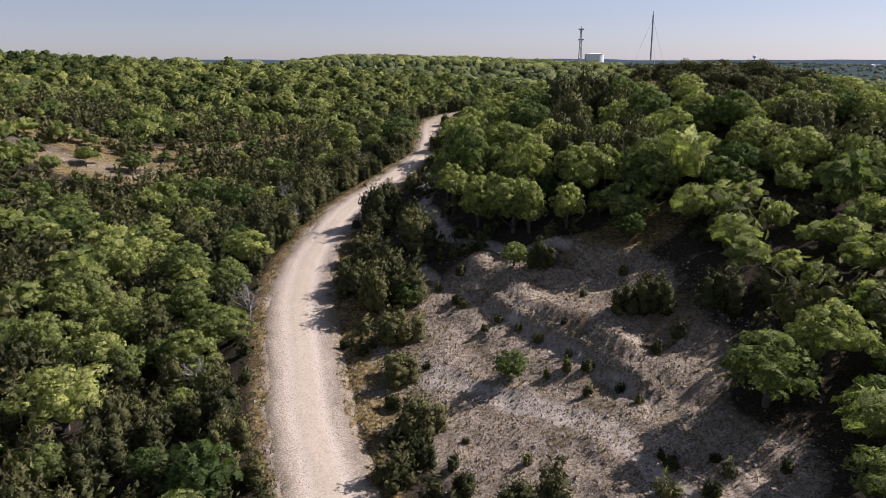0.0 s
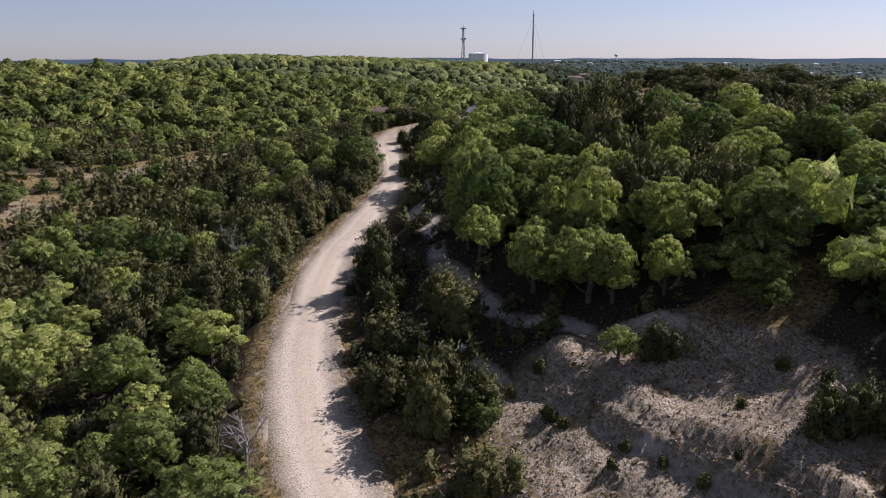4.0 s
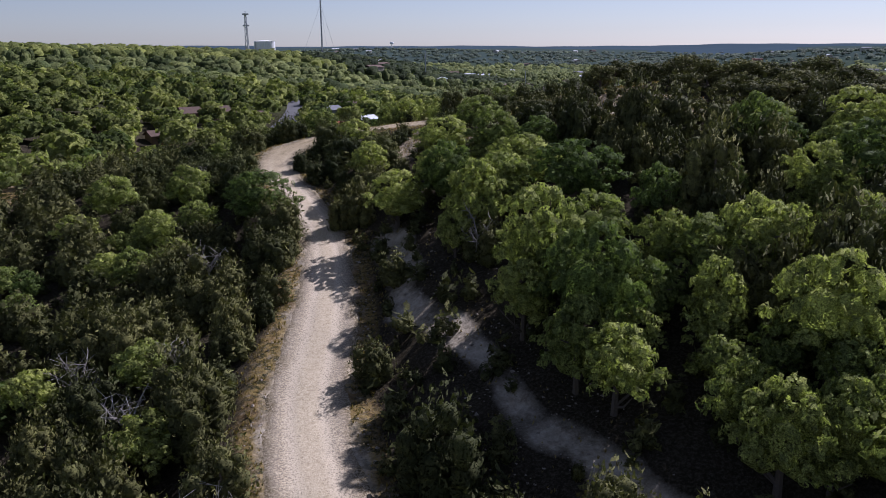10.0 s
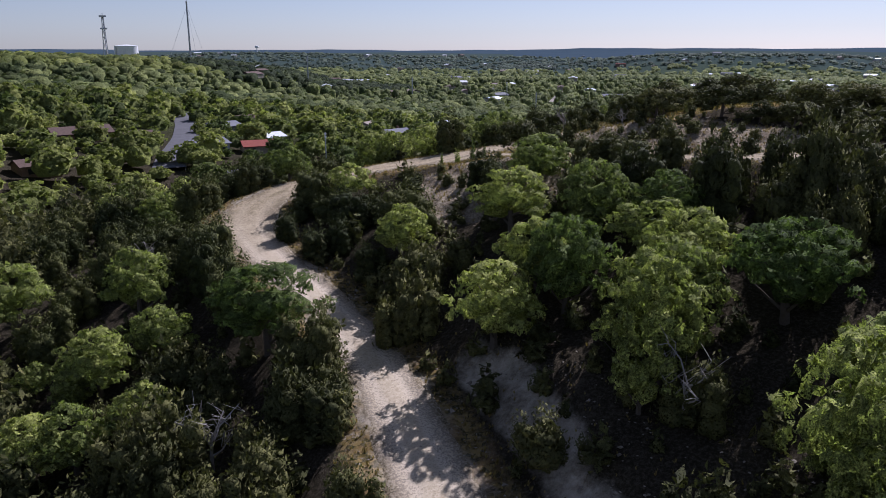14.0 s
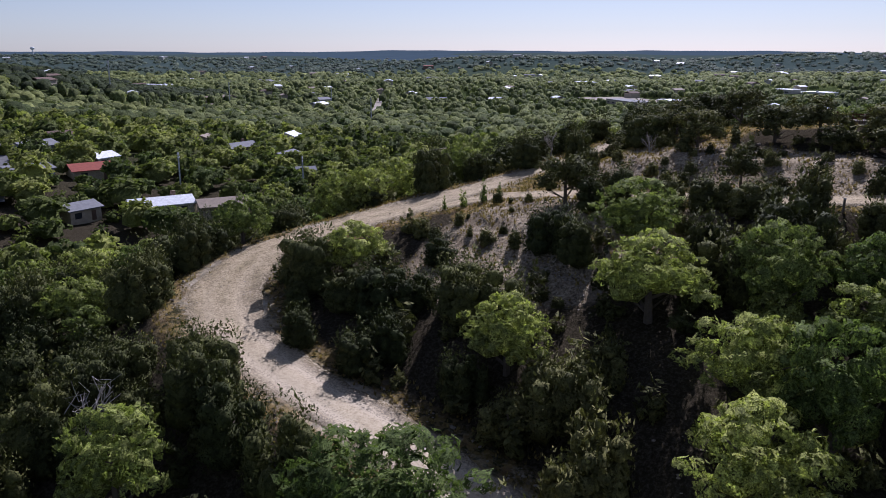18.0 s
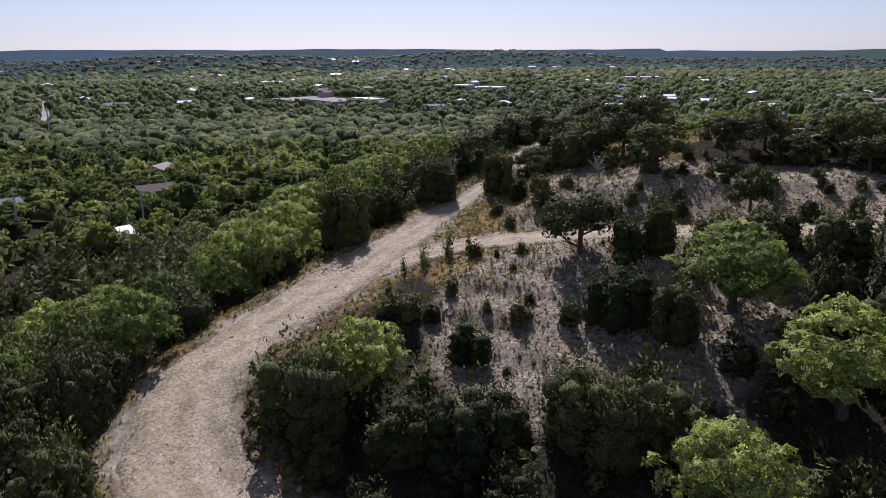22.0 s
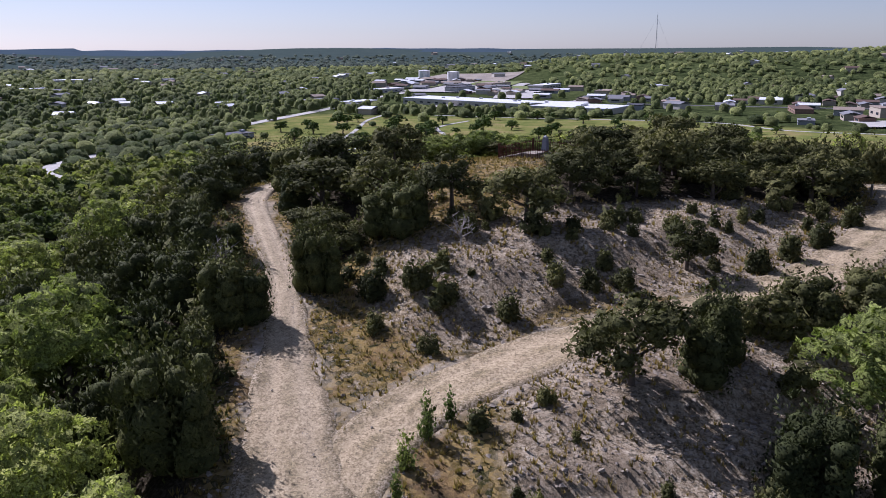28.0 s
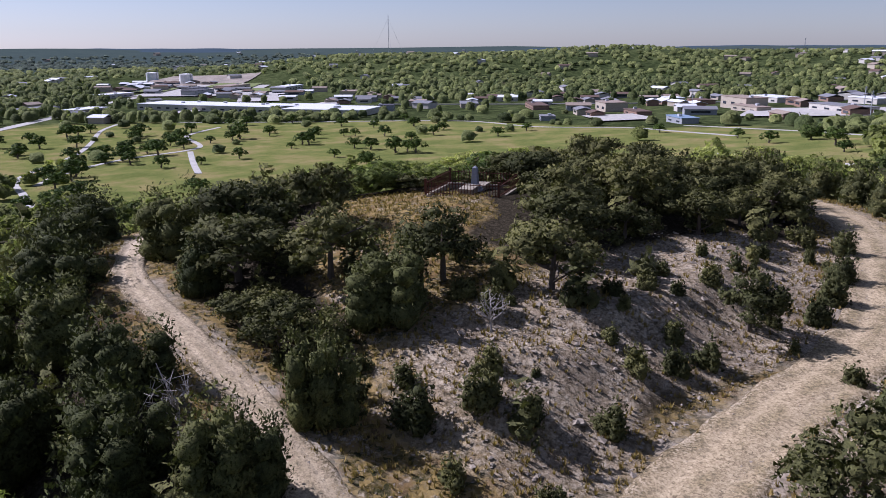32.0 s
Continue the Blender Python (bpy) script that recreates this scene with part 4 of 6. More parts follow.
lattice_tower("radio_tower", 176, 1024, 49, 2.8, 0.9, "grey lattice radio tower with platforms", platform=(0.72, 0.98))
lattice_tower("radio_mast", 262, 1007, 70, 0.7, 0.55, "tall thin guyed radio mast on the ridge", guys=28)
lattice_tower("radio_mast", 1338, -864, 84, 0.6, 0.5, "very tall thin radio mast beyond the town", guys=45, thick=0.13)
lattice_tower("radio_mast", 1002, -2107, 62, 1.1, 0.9, "thin radio mast on the far hill", thick=0.3)


def water_tank(x, y, radius, tall, label):
    root = tagged(new("water_tank"), label, "water tank")
    bm = bmesh.new()
    bmesh.ops.create_cone(bm, cap_ends=True, segments=40, radius1=radius, radius2=radius, depth=tall + 3, matrix=Matrix.Translation((0, 0, tall / 2 - 1.5)))
    part("shell", bm, M_TANK, root)
    bm = bmesh.new()
    bmesh.ops.create_cone(bm, cap_ends=True, segments=40, radius1=radius + 0.3, radius2=radius * 0.2, depth=radius * 0.1, matrix=Matrix.Translation((0, 0, tall + radius * 0.05)))
    part("roof", bm, M_TANK, root)
    for k in range(2):
        part("ladder_rail", box(radius, radius + 0.3, -0.6 + k, -0.4 + k, 0, tall), M_STEEL, root)
    root.matrix_basis = pose(x, y, ground_at(x, y), 0, 0, 200)
    CLEAR.append((x, y, radius + 22))


water_tank(183, 966, 11.5, 17, "large white cylindrical water tank on the ridge")
water_tank(1252, -317, 9.5, 12, "white storage tank beyond the school")
water_tank(1117, -311, 9.5, 14, "pale storage tank beyond the school")


def utility_pole(x, y, tall, label="tall grey steel power pole"):
    root = tagged(new("power_pole"), label, "power pole", "power poles")
    link_tube("pole", *tube_of([(0, 0, -1), (0, 0, tall * 0.5), (0, 0, tall)], tall / 55, 6), root)
    for z in (0.86, 0.94):
        part("crossarm", box(-tall * 0.06, tall * 0.06, -0.12, 0.12, tall * z, tall * z + 0.3), M_STEEL, root)
    root.matrix_basis = pose(x, y, ground_at(x, y), 0, 0, 40)


for x, y, h in ((274, 733, 26), (360, 700, 20), (420, 640, 18), (312, 482, 17), (70, 300, 10), (95, 285, 10), (120, 275, 10), (175, -270, 14), (200, -330, 14), (150, -390, 14), (300, -300, 12)):
    utility_pole(x, y, h)


def water_tower(x, y, tall, label):
    root = tagged(new("water_tower"), label, "water tower")
    bm = bmesh.new()
    bmesh.ops.create_uvsphere(bm, u_segments=20, v_segments=12, radius=9, matrix=Matrix.Translation((0, 0, tall)) @ Matrix.Diagonal((1, 1, 0.7, 1)))
    part("tank", bm, M_TANK, root)
    link_tube("stem", *tube_of([(0, 0, -5), (0, 0, tall)], 2.2, 10), root, M_TANK)
    root.matrix_basis = pose(x, y, ground_at(x, y))


water_tower(1420, 3640, 34, "white water tower on the far ridge")


def backdrop():
    """The farthest ridge, a low uneven line all round the horizon, with haze put into its colour."""
    n = Nodes("hazed_ridge")
    # blue-grey base colour imitates the haze in front of the ridge
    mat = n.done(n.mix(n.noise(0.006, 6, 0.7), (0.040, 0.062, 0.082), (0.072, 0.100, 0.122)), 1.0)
    n.bsdf.inputs["Specular IOR Level"].default_value = 0.0
    a = np.radians(np.linspace(0, 360, 721))
    az = np.degrees(a)
    rows = []
    for k, r in enumerate((3050, 3250, 3500, 3800, 4100, 4400, 4690)):
        x, y = np.sin(a) * r, 150 + np.cos(a) * r
        crest = np.where((az > 88) & (az < 175), -13.0, 2.0) + 4 * np.sin(a * 7 + 1) + 3 * np.sin(a * 17) + 1.5 * np.sin(a * 41) + 1.0 * np.sin(a * 97)
        folds = lattice_noise(x, y, 420, 61) * 9 + lattice_noise(x, y, 150, 62) * 4
        rise = step(3000, 4690, r) ** 0.8
        rows.append(np.stack([x, y, np.where(k == 6, crest, VALLEY - 6 + (crest - 4 - VALLEY) * rise + folds * (k > 0))], -1))
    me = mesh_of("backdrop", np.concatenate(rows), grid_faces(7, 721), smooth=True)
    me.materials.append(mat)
    tagged(new("backdrop", me), "low wooded ridge along the horizon, painted haze-blue", "ridge", kind="structure")


backdrop()


def monument():
    """The hilltop grave: an obelisk on a plinth, ledger slabs and an iron fence."""
    x, y = 57.0, 151.0
    z = ground_at(x, y)
    root = tagged(new("obelisk"), "grey granite obelisk with a pointed top on a plinth", "monument")
    bm = bmesh.new()
    rings = [(0.50, 0.0), (0.50, 0.28), (0.40, 0.30), (0.40, 0.55), (0.30, 0.58), (0.21, 2.15), (0.0, 2.38)]
    part("plinth", box(-0.62, 0.62, -0.62, 0.62, -0.4, 0.18), M_GRANITE, root)
    loops = [[bm.verts.new((sx * r, sy * r, h)) for sx, sy in ((-1, -1), (1, -1), (1, 1), (-1, 1))] for r, h in rings[:-1]]
    tip = bm.verts.new((0, 0, rings[-1][1]))
    for a, b in zip(loops, loops[1:]):
        for i in range(4):
            bm.faces.new((a[i], a[(i + 1) % 4], b[(i + 1) % 4], b[i]))
    for i in range(4):
        bm.faces.new((loops[-1][i], loops[-1][(i + 1) % 4], tip))
    bmesh.ops.translate(bm, verts=bm.verts[:], vec=(0, 0, 0.15))
    part("shaft", bm, M_GRANITE, root)
    root.matrix_basis = pose(x, y, z, 0, 0, 25) @ Matrix.Diagonal((0.8, 0.8, 0.76, 1))
    for dx, dy, w, d in ((-0.9, 1.5, 0.9, 1.9), (0.8, -1.4, 0.9, 1.8)):
        slab = tagged(new("grave_slab"), "low raised stone grave slab", "grave", "grave slabs")
        part("base", box(-w / 2, w / 2, -d / 2, d / 2, -0.3, 0.32), M_STONE, slab)
        part("ledger", box(-w / 2 - 0.08, w / 2 + 0.08, -d / 2 - 0.08, d / 2 + 0.08, 0.32, 0.46), M_STONE, slab)
        slab.matrix_basis = pose(x + dx, y + dy, ground_at(x + dx, y + dy), 0, 0, 30)
    fence = tagged(new("iron_fence"), "rusty iron picket fence round the graves", "fence")
    half = 2.7
    corners = [(-half, -half), (half, -half), (half, half), (-half, half)]
    for k in range(4):
        (ax, ay), (bx, by) = corners[k], corners[(k + 1) % 4]
        part("post", box(ax - 0.07, ax + 0.07, ay - 0.07, ay + 0.07, -0.4, 1.25), M_RUST, fence)
        for h in (0.25, 0.95):
            part("rail", box(min(ax, bx) - 0.02, max(ax, bx) + 0.02, min(ay, by) - 0.02, max(ay, by) + 0.02, h, h + 0.05), M_RUST, fence)
        for j in range(1, 24):
            px, py = ax + (bx - ax) * j / 24, ay + (by - ay) * j / 24
            part("picket", box(px - 0.016, px + 0.016, py - 0.016, py + 0.016, 0.05, 1.12), M_RUST, fence)
        part("kerb", box(min(ax, bx) - 0.12, max(ax, bx) + 0.12, min(ay, by) - 0.12, max(ay, by) + 0.12, -0.5, 0.1 - 0.004 * k), M_STONE, fence)
    fence.matrix_basis = pose(x, y + 0.2, z, 0, 0, 28)
    CLEAR.append((x, y, 4.2))


monument()


def fence_post(x, y, tall):
    post = tagged(new("fence_post"), "short weathered post at the track's edge", "post", "track posts")
    part("shaft", box(-0.07, 0.07, -0.07, 0.07, -0.3, tall), M_POST, post)
    part("cap", box(-0.085, 0.085, -0.085, 0.085, tall, tall + 0.08), M_WALLS[1], post, "pale cap")
    post.matrix_basis = pose(x, y, ground_at(x, y), 2, 3, 20)


for x, y, h in ((40.5, 131.5, 1.0), (27.0, 149.6, 0.9), (27.2, 153.0, 0.9), (26.2, 146.0, 0.9)):
    fence_post(x, y, h)


def drum(x, y):
    """A pale discarded drum lying at the head of the wash."""
    root = tagged(new("drum"), "small pale discarded drum lying in the wash", "drum")
    bm = bmesh.new()
    bmesh.ops.create_cone(bm, cap_ends=True, segments=20, radius1=0.29, radius2=0.29, depth=0.8)
    part("shell", bm, M_TANK, root)
    for z in (-0.38, 0.0, 0.38):
        bm = bmesh.new()
        bmesh.ops.create_cone(bm, cap_ends=True, segments=20, radius1=0.31, radius2=0.31, depth=0.05, matrix=Matrix.Translation((0, 0, z)))
        part("hoop", bm, M_STEEL, root)
    root.matrix_basis = pose(x, y, ground_at(x, y) + 0.27, 88, 0, -20)


drum(-3.3, 92.2)

# ---- plants ----
PHI = (1 + 5 ** 0.5) / 2
ICO_V = np.array([(-1, PHI, 0), (1, PHI, 0), (-1, -PHI, 0), (1, -PHI, 0), (0, -1, PHI), (0, 1, PHI), (0, -1, -PHI), (0, 1, -PHI), (PHI, 0, -1), (PHI, 0, 1), (-PHI, 0, -1), (-PHI, 0, 1)]) / math.hypot(1, PHI)
ICO_F = np.array([(0, 11, 5), (0, 5, 1), (0, 1, 7), (0, 7, 10), (0, 10, 11), (1, 5, 9), (5, 11, 4), (11, 10, 2), (10, 7, 6), (7, 1, 8), (3, 9, 4), (3, 4, 2), (3, 2, 6), (3, 6, 8), (3, 8, 9), (4, 9, 5), (2, 4, 11), (6, 2, 10), (8, 6, 7), (9, 8, 1)])


def unit(v):
    return v / np.maximum(np.linalg.norm(v, axis=-1, keepdims=True), 1e-9)


def sprays(rng, middles, radii, count, wide, long, squash=0.85, upward=0.0, ragged=0.6, low=-0.35):
    """Leafy sprays, one small pointed blade each, over the outside of round clumps."""
    pick = rng.choice(len(middles), count, p=radii ** 2 / (radii ** 2).sum())
    way = unit(rng.normal(size=(count * 3, 3)))
    way = way[way[:, 2] > low][:count]
    pick = pick[:len(way)]
    k = len(way)
    at = middles[pick] + way * (radii[pick] * rng.uniform(0.72, 1.12, k))[:, None] * (1, 1, squash)
    facing = unit(way + rng.normal(size=(k, 3)) * ragged)
    axis = unit(np.cross(facing, rng.normal(size=(k, 3))))
    axis = unit(axis * (1 - upward) + np.array((0, 0, 1.0)) * upward + way * upward * 0.5)
    across = unit(np.cross(facing, axis))
    size = rng.uniform(0.65, 1.35, (k, 1))
    w, l = across * size * wide / 2, axis * size * long / 2
    bend = facing * size * wide * 0.18
    v = np.stack([at - l, at - w - bend, at + l, at + w - bend], 1).reshape(-1, 3)
    crown = unit(at - (middles.mean(0) - (0, 0, 0.8)))
    round_out = np.repeat(unit(way * 0.75 + crown * 0.45 + facing * 0.30), 4, 0)
    return v, np.arange(k * 4).reshape(k, 4), round_out


def cores(rng, middles, radii, share=0.72, squash=0.85):
    v = (ICO_V[None] * rng.uniform(0.8, 1.15, (len(middles), 12, 1)) * (radii[:, None, None] * share) * (1, 1, squash) + middles[:, None]).reshape(-1, 3)
    f = (ICO_F[None] + 12 * np.arange(len(middles))[:, None, None]).reshape(-1, 3)
    return v, f, np.tile(ICO_V, (len(middles), 1))


def dome_form():
    """An icosphere of 42 corners without its underside."""
    verts, mid, faces = [Vector(p) for p in ICO_V], {}, []

    def between(a, b):
        key = (min(a, b), max(a, b))
        if key not in mid:
            mid[key] = len(verts)
            verts.append(((verts[a] + verts[b]) / 2).normalized())
        return mid[key]
    for a, b, c in ICO_F:
        d, e, g = between(a, b), between(b, c), between(c, a)
        faces += [(a, d, g), (d, b, e), (g, e, c), (d, e, g)]
    v = np.array(verts)
    return v, np.array([f for f in faces if v[list(f), 2].mean() > -0.45])


DOME = dome_form()


def lumpy_dome(rng, middle, radius, squash=0.8, rough=0.2, lumps=0, lean=0.55):
    """A closed, uneven dome of foliage, for crowns that are only seen from afar."""
    v, f = DOME
    bulge = 1 + rough * (np.sin(v @ unit(rng.normal(size=3)) * 5 + rng.uniform(0, 6)) + 0.8 * np.sin(v @ unit(rng.normal(size=3)) * 7 + rng.uniform(0, 6))) * 0.7 + rng.uniform(-rough, rough, len(v)) * 0.45
    for _ in range(lumps):
        bulge = np.maximum(bulge, 0.78 + rng.uniform(0.2, 0.5) * np.clip((v @ unit(rng.normal(size=3) + (0, 0, 0.4)) - 0.78) / 0.2, 0, 1) ** 0.6)
    p = v * bulge[:, None] * radius * (1, 1, squash) + np.asarray(middle)
    n = np.zeros_like(p)
    face = np.cross(p[f[:, 1]] - p[f[:, 0]], p[f[:, 2]] - p[f[:, 0]])
    for k in range(3):
        np.add.at(n, f[:, k], face)
    return p, f, unit(unit(n) + (0, 0, lean))


def joined(*pieces):
    """Pieces of (verts, faces) or (verts, faces, normals) as one array of verts, quads, triangles and normals."""
    verts, quads, tris, normals, at = [], [], [], [], 0
    for v, f, *n in pieces:
        verts.append(v)
        (quads if f.shape[1] == 4 else tris).append(f + at)
        normals += n
        at += len(v)
    return np.concatenate(verts), (np.concatenate(quads) if quads else np.zeros((0, 4), int)), (np.concatenate(tris) if tris else np.zeros((0, 3), int)), np.concatenate(normals) if len(normals) == len(pieces) else None


def oak_crown(rng, clumps, count, size, solid=6, core=0.56):
    """A round crown of many small leafy clumps over a dome, 5 m wide and 5 m high."""
    k = np.arange(clumps) + 0.5
    a, up = k * 2.39996 + rng.uniform(-0.3, 0.3, clumps), 1 - k / clumps * 1.12
    out = np.sqrt(np.maximum(1 - up ** 2, 0.02)) * rng.uniform(0.70, 1.1, clumps)
    sway = 1 + 0.16 * np.sin(a * 2 + rng.uniform(0, 6)) + 0.10 * np.sin(a * 3 + rng.uniform(0, 6))
    m = np.stack([np.cos(a) * out * sway * 1.95, np.sin(a) * out * sway * 1.95, 1.9 + up * 2.15 * rng.uniform(0.85, 1.08, clumps)], 1)
    r = rng.uniform(0.75, 1.3, clumps) * 2.6 / math.sqrt(clumps)
    inner = np.array([(0, 0, 2.3), (0.7, 0.3, 2.6), (-0.6, 0.5, 2.2), (0.1, -0.8, 2.4), (0.5, -0.5, 1.7), (-0.7, -0.5, 1.8)])[:solid]
    return joined(cores(rng, inner, np.full(len(inner), 1.5), core), sprays(rng, m, r, count, size * 0.85, size, 0.8, 0, 0.42, -0.25))


def juniper_crown(rng, spires, count, size, upright=0.45):
    """A ragged dark evergreen of several rounded spires, 4.6 m wide and 5 m high."""
    m, r = [], []
    for k in range(spires):
        a, off = rng.uniform(0, 2 * math.pi), (0 if k == 0 else rng.uniform(0.6, 1.6))
        top = rng.uniform(3.5, 4.8) * (1 - 0.16 * off)
        lean = rng.normal(size=2) * 0.22
        for f in np.linspace(0.12, 0.93, 4):
            m.append((math.cos(a) * off + lean[0] * f, math.sin(a) * off + lean[1] * f, f * top + 0.2))
            r.append((1.0 - 0.62 * f ** 1.5) * rng.uniform(0.75, 1.15) + 0.12)
    m, r = np.array(m), np.array(r)
    keep = np.argsort(-r)[:max(3, int(spires * (2.8 if count > 400 else 1.6)))]
    return joined(cores(rng, m[keep], r[keep], 0.70, 1.1), sprays(rng, m, r, count, size * 0.55, size * 1.15, 1.1, upright, 0.5, -0.6))


def flat_crown(rng, clumps, count, size):
    """A wide-topped evergreen over bare stems, as grows on the hilltop."""
    a = rng.uniform(0, 2 * math.pi, clumps)
    out = np.sqrt(rng.uniform(0, 1, clumps)) * 2.0
    m = np.stack([np.cos(a) * out, np.sin(a) * out, 3.6 - 0.24 * out ** 1.6 + rng.uniform(-1.5, 0.5, clumps)], 1)
    r = rng.uniform(0.55, 0.95, clumps)
    return joined(cores(rng, m, r, 0.55, 0.8), sprays(rng, m, r, count, size * 0.7, size * 1.1, 0.8, 0.15, 0.8, -0.5))


def tube(points, radii, sides=6):
    """A tapered round limb along the points."""
    p, r = np.asarray(points, float), np.asarray(radii, float)
    t = unit(np.gradient(p, axis=0))
    a = unit(np.cross(t, np.array((0.31, 0.83, 0.46))))
    b = np.cross(t, a)
    ang = np.linspace(0, 2 * math.pi, sides, endpoint=False)
    v = (p[:, None] + r[:, None, None] * (a[:, None] * np.cos(ang)[None, :, None] + b[:, None] * np.sin(ang)[None, :, None])).reshape(-1, 3)
    f = [(i * sides + j, i * sides + (j + 1) % sides, (i + 1) * sides + (j + 1) % sides, (i + 1) * sides + j) for i in range(len(p) - 1) for j in range(sides)]
    return v, np.array(f)


def trunk(rng, top, limbs, reach, girth=0.16, apart=False):
    pieces = []
    bend = rng.normal(size=2) * 0.15
    stem = np.array([(bend[0] * f * f, bend[1] * f * f, -0.3 + (top + 0.3) * f) for f in np.linspace(0, 1, 5)])
    pieces.append(tube(stem, girth * np.linspace(1.25, 0.5, 5)))
    for k in range(limbs):
        a, s = rng.uniform(0, 2 * math.pi), stem[rng.integers(1, 4)]
        end = s + np.array((math.cos(a) * reach, math.sin(a) * reach, rng.uniform(0.6, 1.5) * reach * 0.7)) * rng.uniform(0.7, 1.1)
        mid = (s + end) / 2 + rng.normal(size=3) * 0.15
        pieces.append(tube([s, mid, end], girth * np.array((0.5, 0.34, 0.14)), 5))
    return [joined(p) for p in pieces] if apart else joined(*pieces)


def bare_tree(rng):
    """Dead grey branches, forking twice."""
    pieces = [tube([(0, 0, -0.3), (0.1, 0, 1.0), (0.05, 0.1, 2.0)], (0.12, 0.1, 0.07), 5)]
    for k in range(9):
        a, z = rng.uniform(0, 6.3), rng.uniform(0.7, 2.0)
        e = np.array((math.cos(a) * rng.uniform(0.8, 1.7), math.sin(a) * rng.uniform(0.8, 1.7), z + rng.uniform(0.7, 1.9)))
        s = np.array((0.05, 0.05, z))
        pieces.append(tube([s, (s + e) / 2 + rng.normal(size=3) * 0.12, e], (0.06, 0.045, 0.02), 4))
        for j in range(4):
            f = s + (e - s) * rng.uniform(0.4, 0.95)
            pieces.append(tube([f, f + rng.normal(size=3) * 0.25 + (0, 0, 0.2), f + unit(rng.normal(size=3)) * 0.8 + (0, 0, 0.45)], (0.028, 0.02, 0.008), 3))
    return joined(*pieces)


def plant_kind(name, label, category, group, crown, crown_mat, stem, stem_mat=None):
    """A single plant with its parts, kept aside as the pattern for its copies."""
    root = new(name)
    tagged(root, label, category, group)
    for part_name, shape, mat in (("trunk", stem, stem_mat or M_BARK), ("crown", crown, crown_mat)):
        if shape is not None:
            pieces = shape if isinstance(shape, list) else [shape]
            above = root
            for k, (v, q, t, n) in enumerate(pieces):
                me = mesh_of(f"{name}_{part_name}", v, q, t, normals=n)
                me.materials.append(mat)
                ob = new(part_name if k == 0 else "limb", me)
                ob.parent = above
                above = above if k else ob
    return root


RNG = np.random.default_rng(7)
KINDS = {
    "oak": [plant_kind("oak_tree", "oak tree with bright spring-green clumped foliage", "tree", "hillside oaks", oak_crown(RNG, 34, 1050, 0.34), M_OAK, trunk(RNG, 2.8, 5, 1.4)) for _ in range(4)],
    "juniper": [plant_kind("juniper_tree", "dark olive-green bushy juniper tree on the slope", "tree", "hillside junipers", juniper_crown(RNG, 9, 1300, 0.29), M_JUN, trunk(RNG, 2.6, 3, 0.8, 0.12)) for _ in range(4)],
    "near_juniper": [plant_kind("juniper_tree", "dark green bushy juniper tree beside the track", "tree", "hillside junipers", juniper_crown(RNG, 11, 2600, 0.20), M_JUN_NEAR, trunk(RNG, 2.6, 4, 0.9, 0.12)) for _ in range(4)],
    "flat": [plant_kind("hilltop_juniper", "wide-topped dark evergreen with bare lower stems", "tree", "hilltop junipers", flat_crown(RNG, 26, 1900, 0.27), M_JUN, trunk(RNG, 2.9, 6, 1.7, 0.15, True)) for _ in range(3)],
    "shrub": [plant_kind("juniper_shrub", "small dark green juniper shrub in stony soil", "shrub", "slope shrubs", juniper_crown(RNG, 6, 520, 0.5), M_JUN, None) for _ in range(3)],
    "sapling": [plant_kind("sapling", "thin yellow-green sapling beside the track", "shrub", "saplings", juniper_crown(RNG, 3, 160, 0.7), M_OAK, trunk(RNG, 2.6, 5, 1.0, 0.06)) for _ in range(2)],
    "dead": [plant_kind("dead_tree", "bare bleached dead tree with forking twigs", "tree", "dead trees", None, M_DEAD, bare_tree(RNG), M_DEAD) for _ in range(3)],
}
LIGHT_KINDS = {"oak": [oak_crown(RNG, 24, 330, 0.60, 6, 0.6) for _ in range(5)], "juniper": [juniper_crown(RNG, 6, 300, 0.60, 0.25) for _ in range(5)], "flat": [flat_crown(RNG, 12, 260, 0.70) for _ in range(3)]}
MID_KINDS = [[oak_crown(RNG, 14, 84, 1.1, 4, 0.72) for _ in range(4)], [juniper_crown(RNG, 3, 70, 1.0, 0.1) for _ in range(4)], [flat_crown(RNG, 5, 80, 1.05) for _ in range(3)]]


def valley_crown(rng, clumps, count, size, within=1.5):
    """A full round crown as grows in the valley: leafy sprays over bulging clumps, closed by a small dome within."""
    k = np.arange(clumps) + 0.5
    a, up = k * 2.39996 + rng.uniform(-0.4, 0.4, clumps), 1 - k / clumps * 1.05
    out = np.sqrt(np.maximum(1 - up ** 2, 0.02)) * rng.uniform(0.8, 1.1, clumps)
    m = np.stack([np.cos(a) * out * 1.6, np.sin(a) * out * 1.6, 1.9 + up * 1.9 * rng.uniform(0.85, 1.1, clumps)], 1)
    r = rng.uniform(0.8, 1.25, clumps) * 2.5 / math.sqrt(clumps)
    return joined(lumpy_dome(rng, (0, 0, 1.8), within, 1.1, 0.15, 3), sprays(rng, m, r, count, size * 0.9, size, 0.85, 0, 0.36, -0.2))


NEAR_VALLEY_KINDS = [valley_crown(RNG, 13, 150, 0.68) for _ in range(8)] + [juniper_crown(RNG, 4, 110, 0.75, 0.1)]
FAR_KINDS = [valley_crown(RNG, 9, 54, 1.0, 1.7) for _ in range(8)] + [juniper_crown(RNG, 3, 50, 1.1, 0.1)]
SPECK_KINDS = [valley_crown(RNG, 6, 9, 1.3, 2.1) for _ in range(8)]


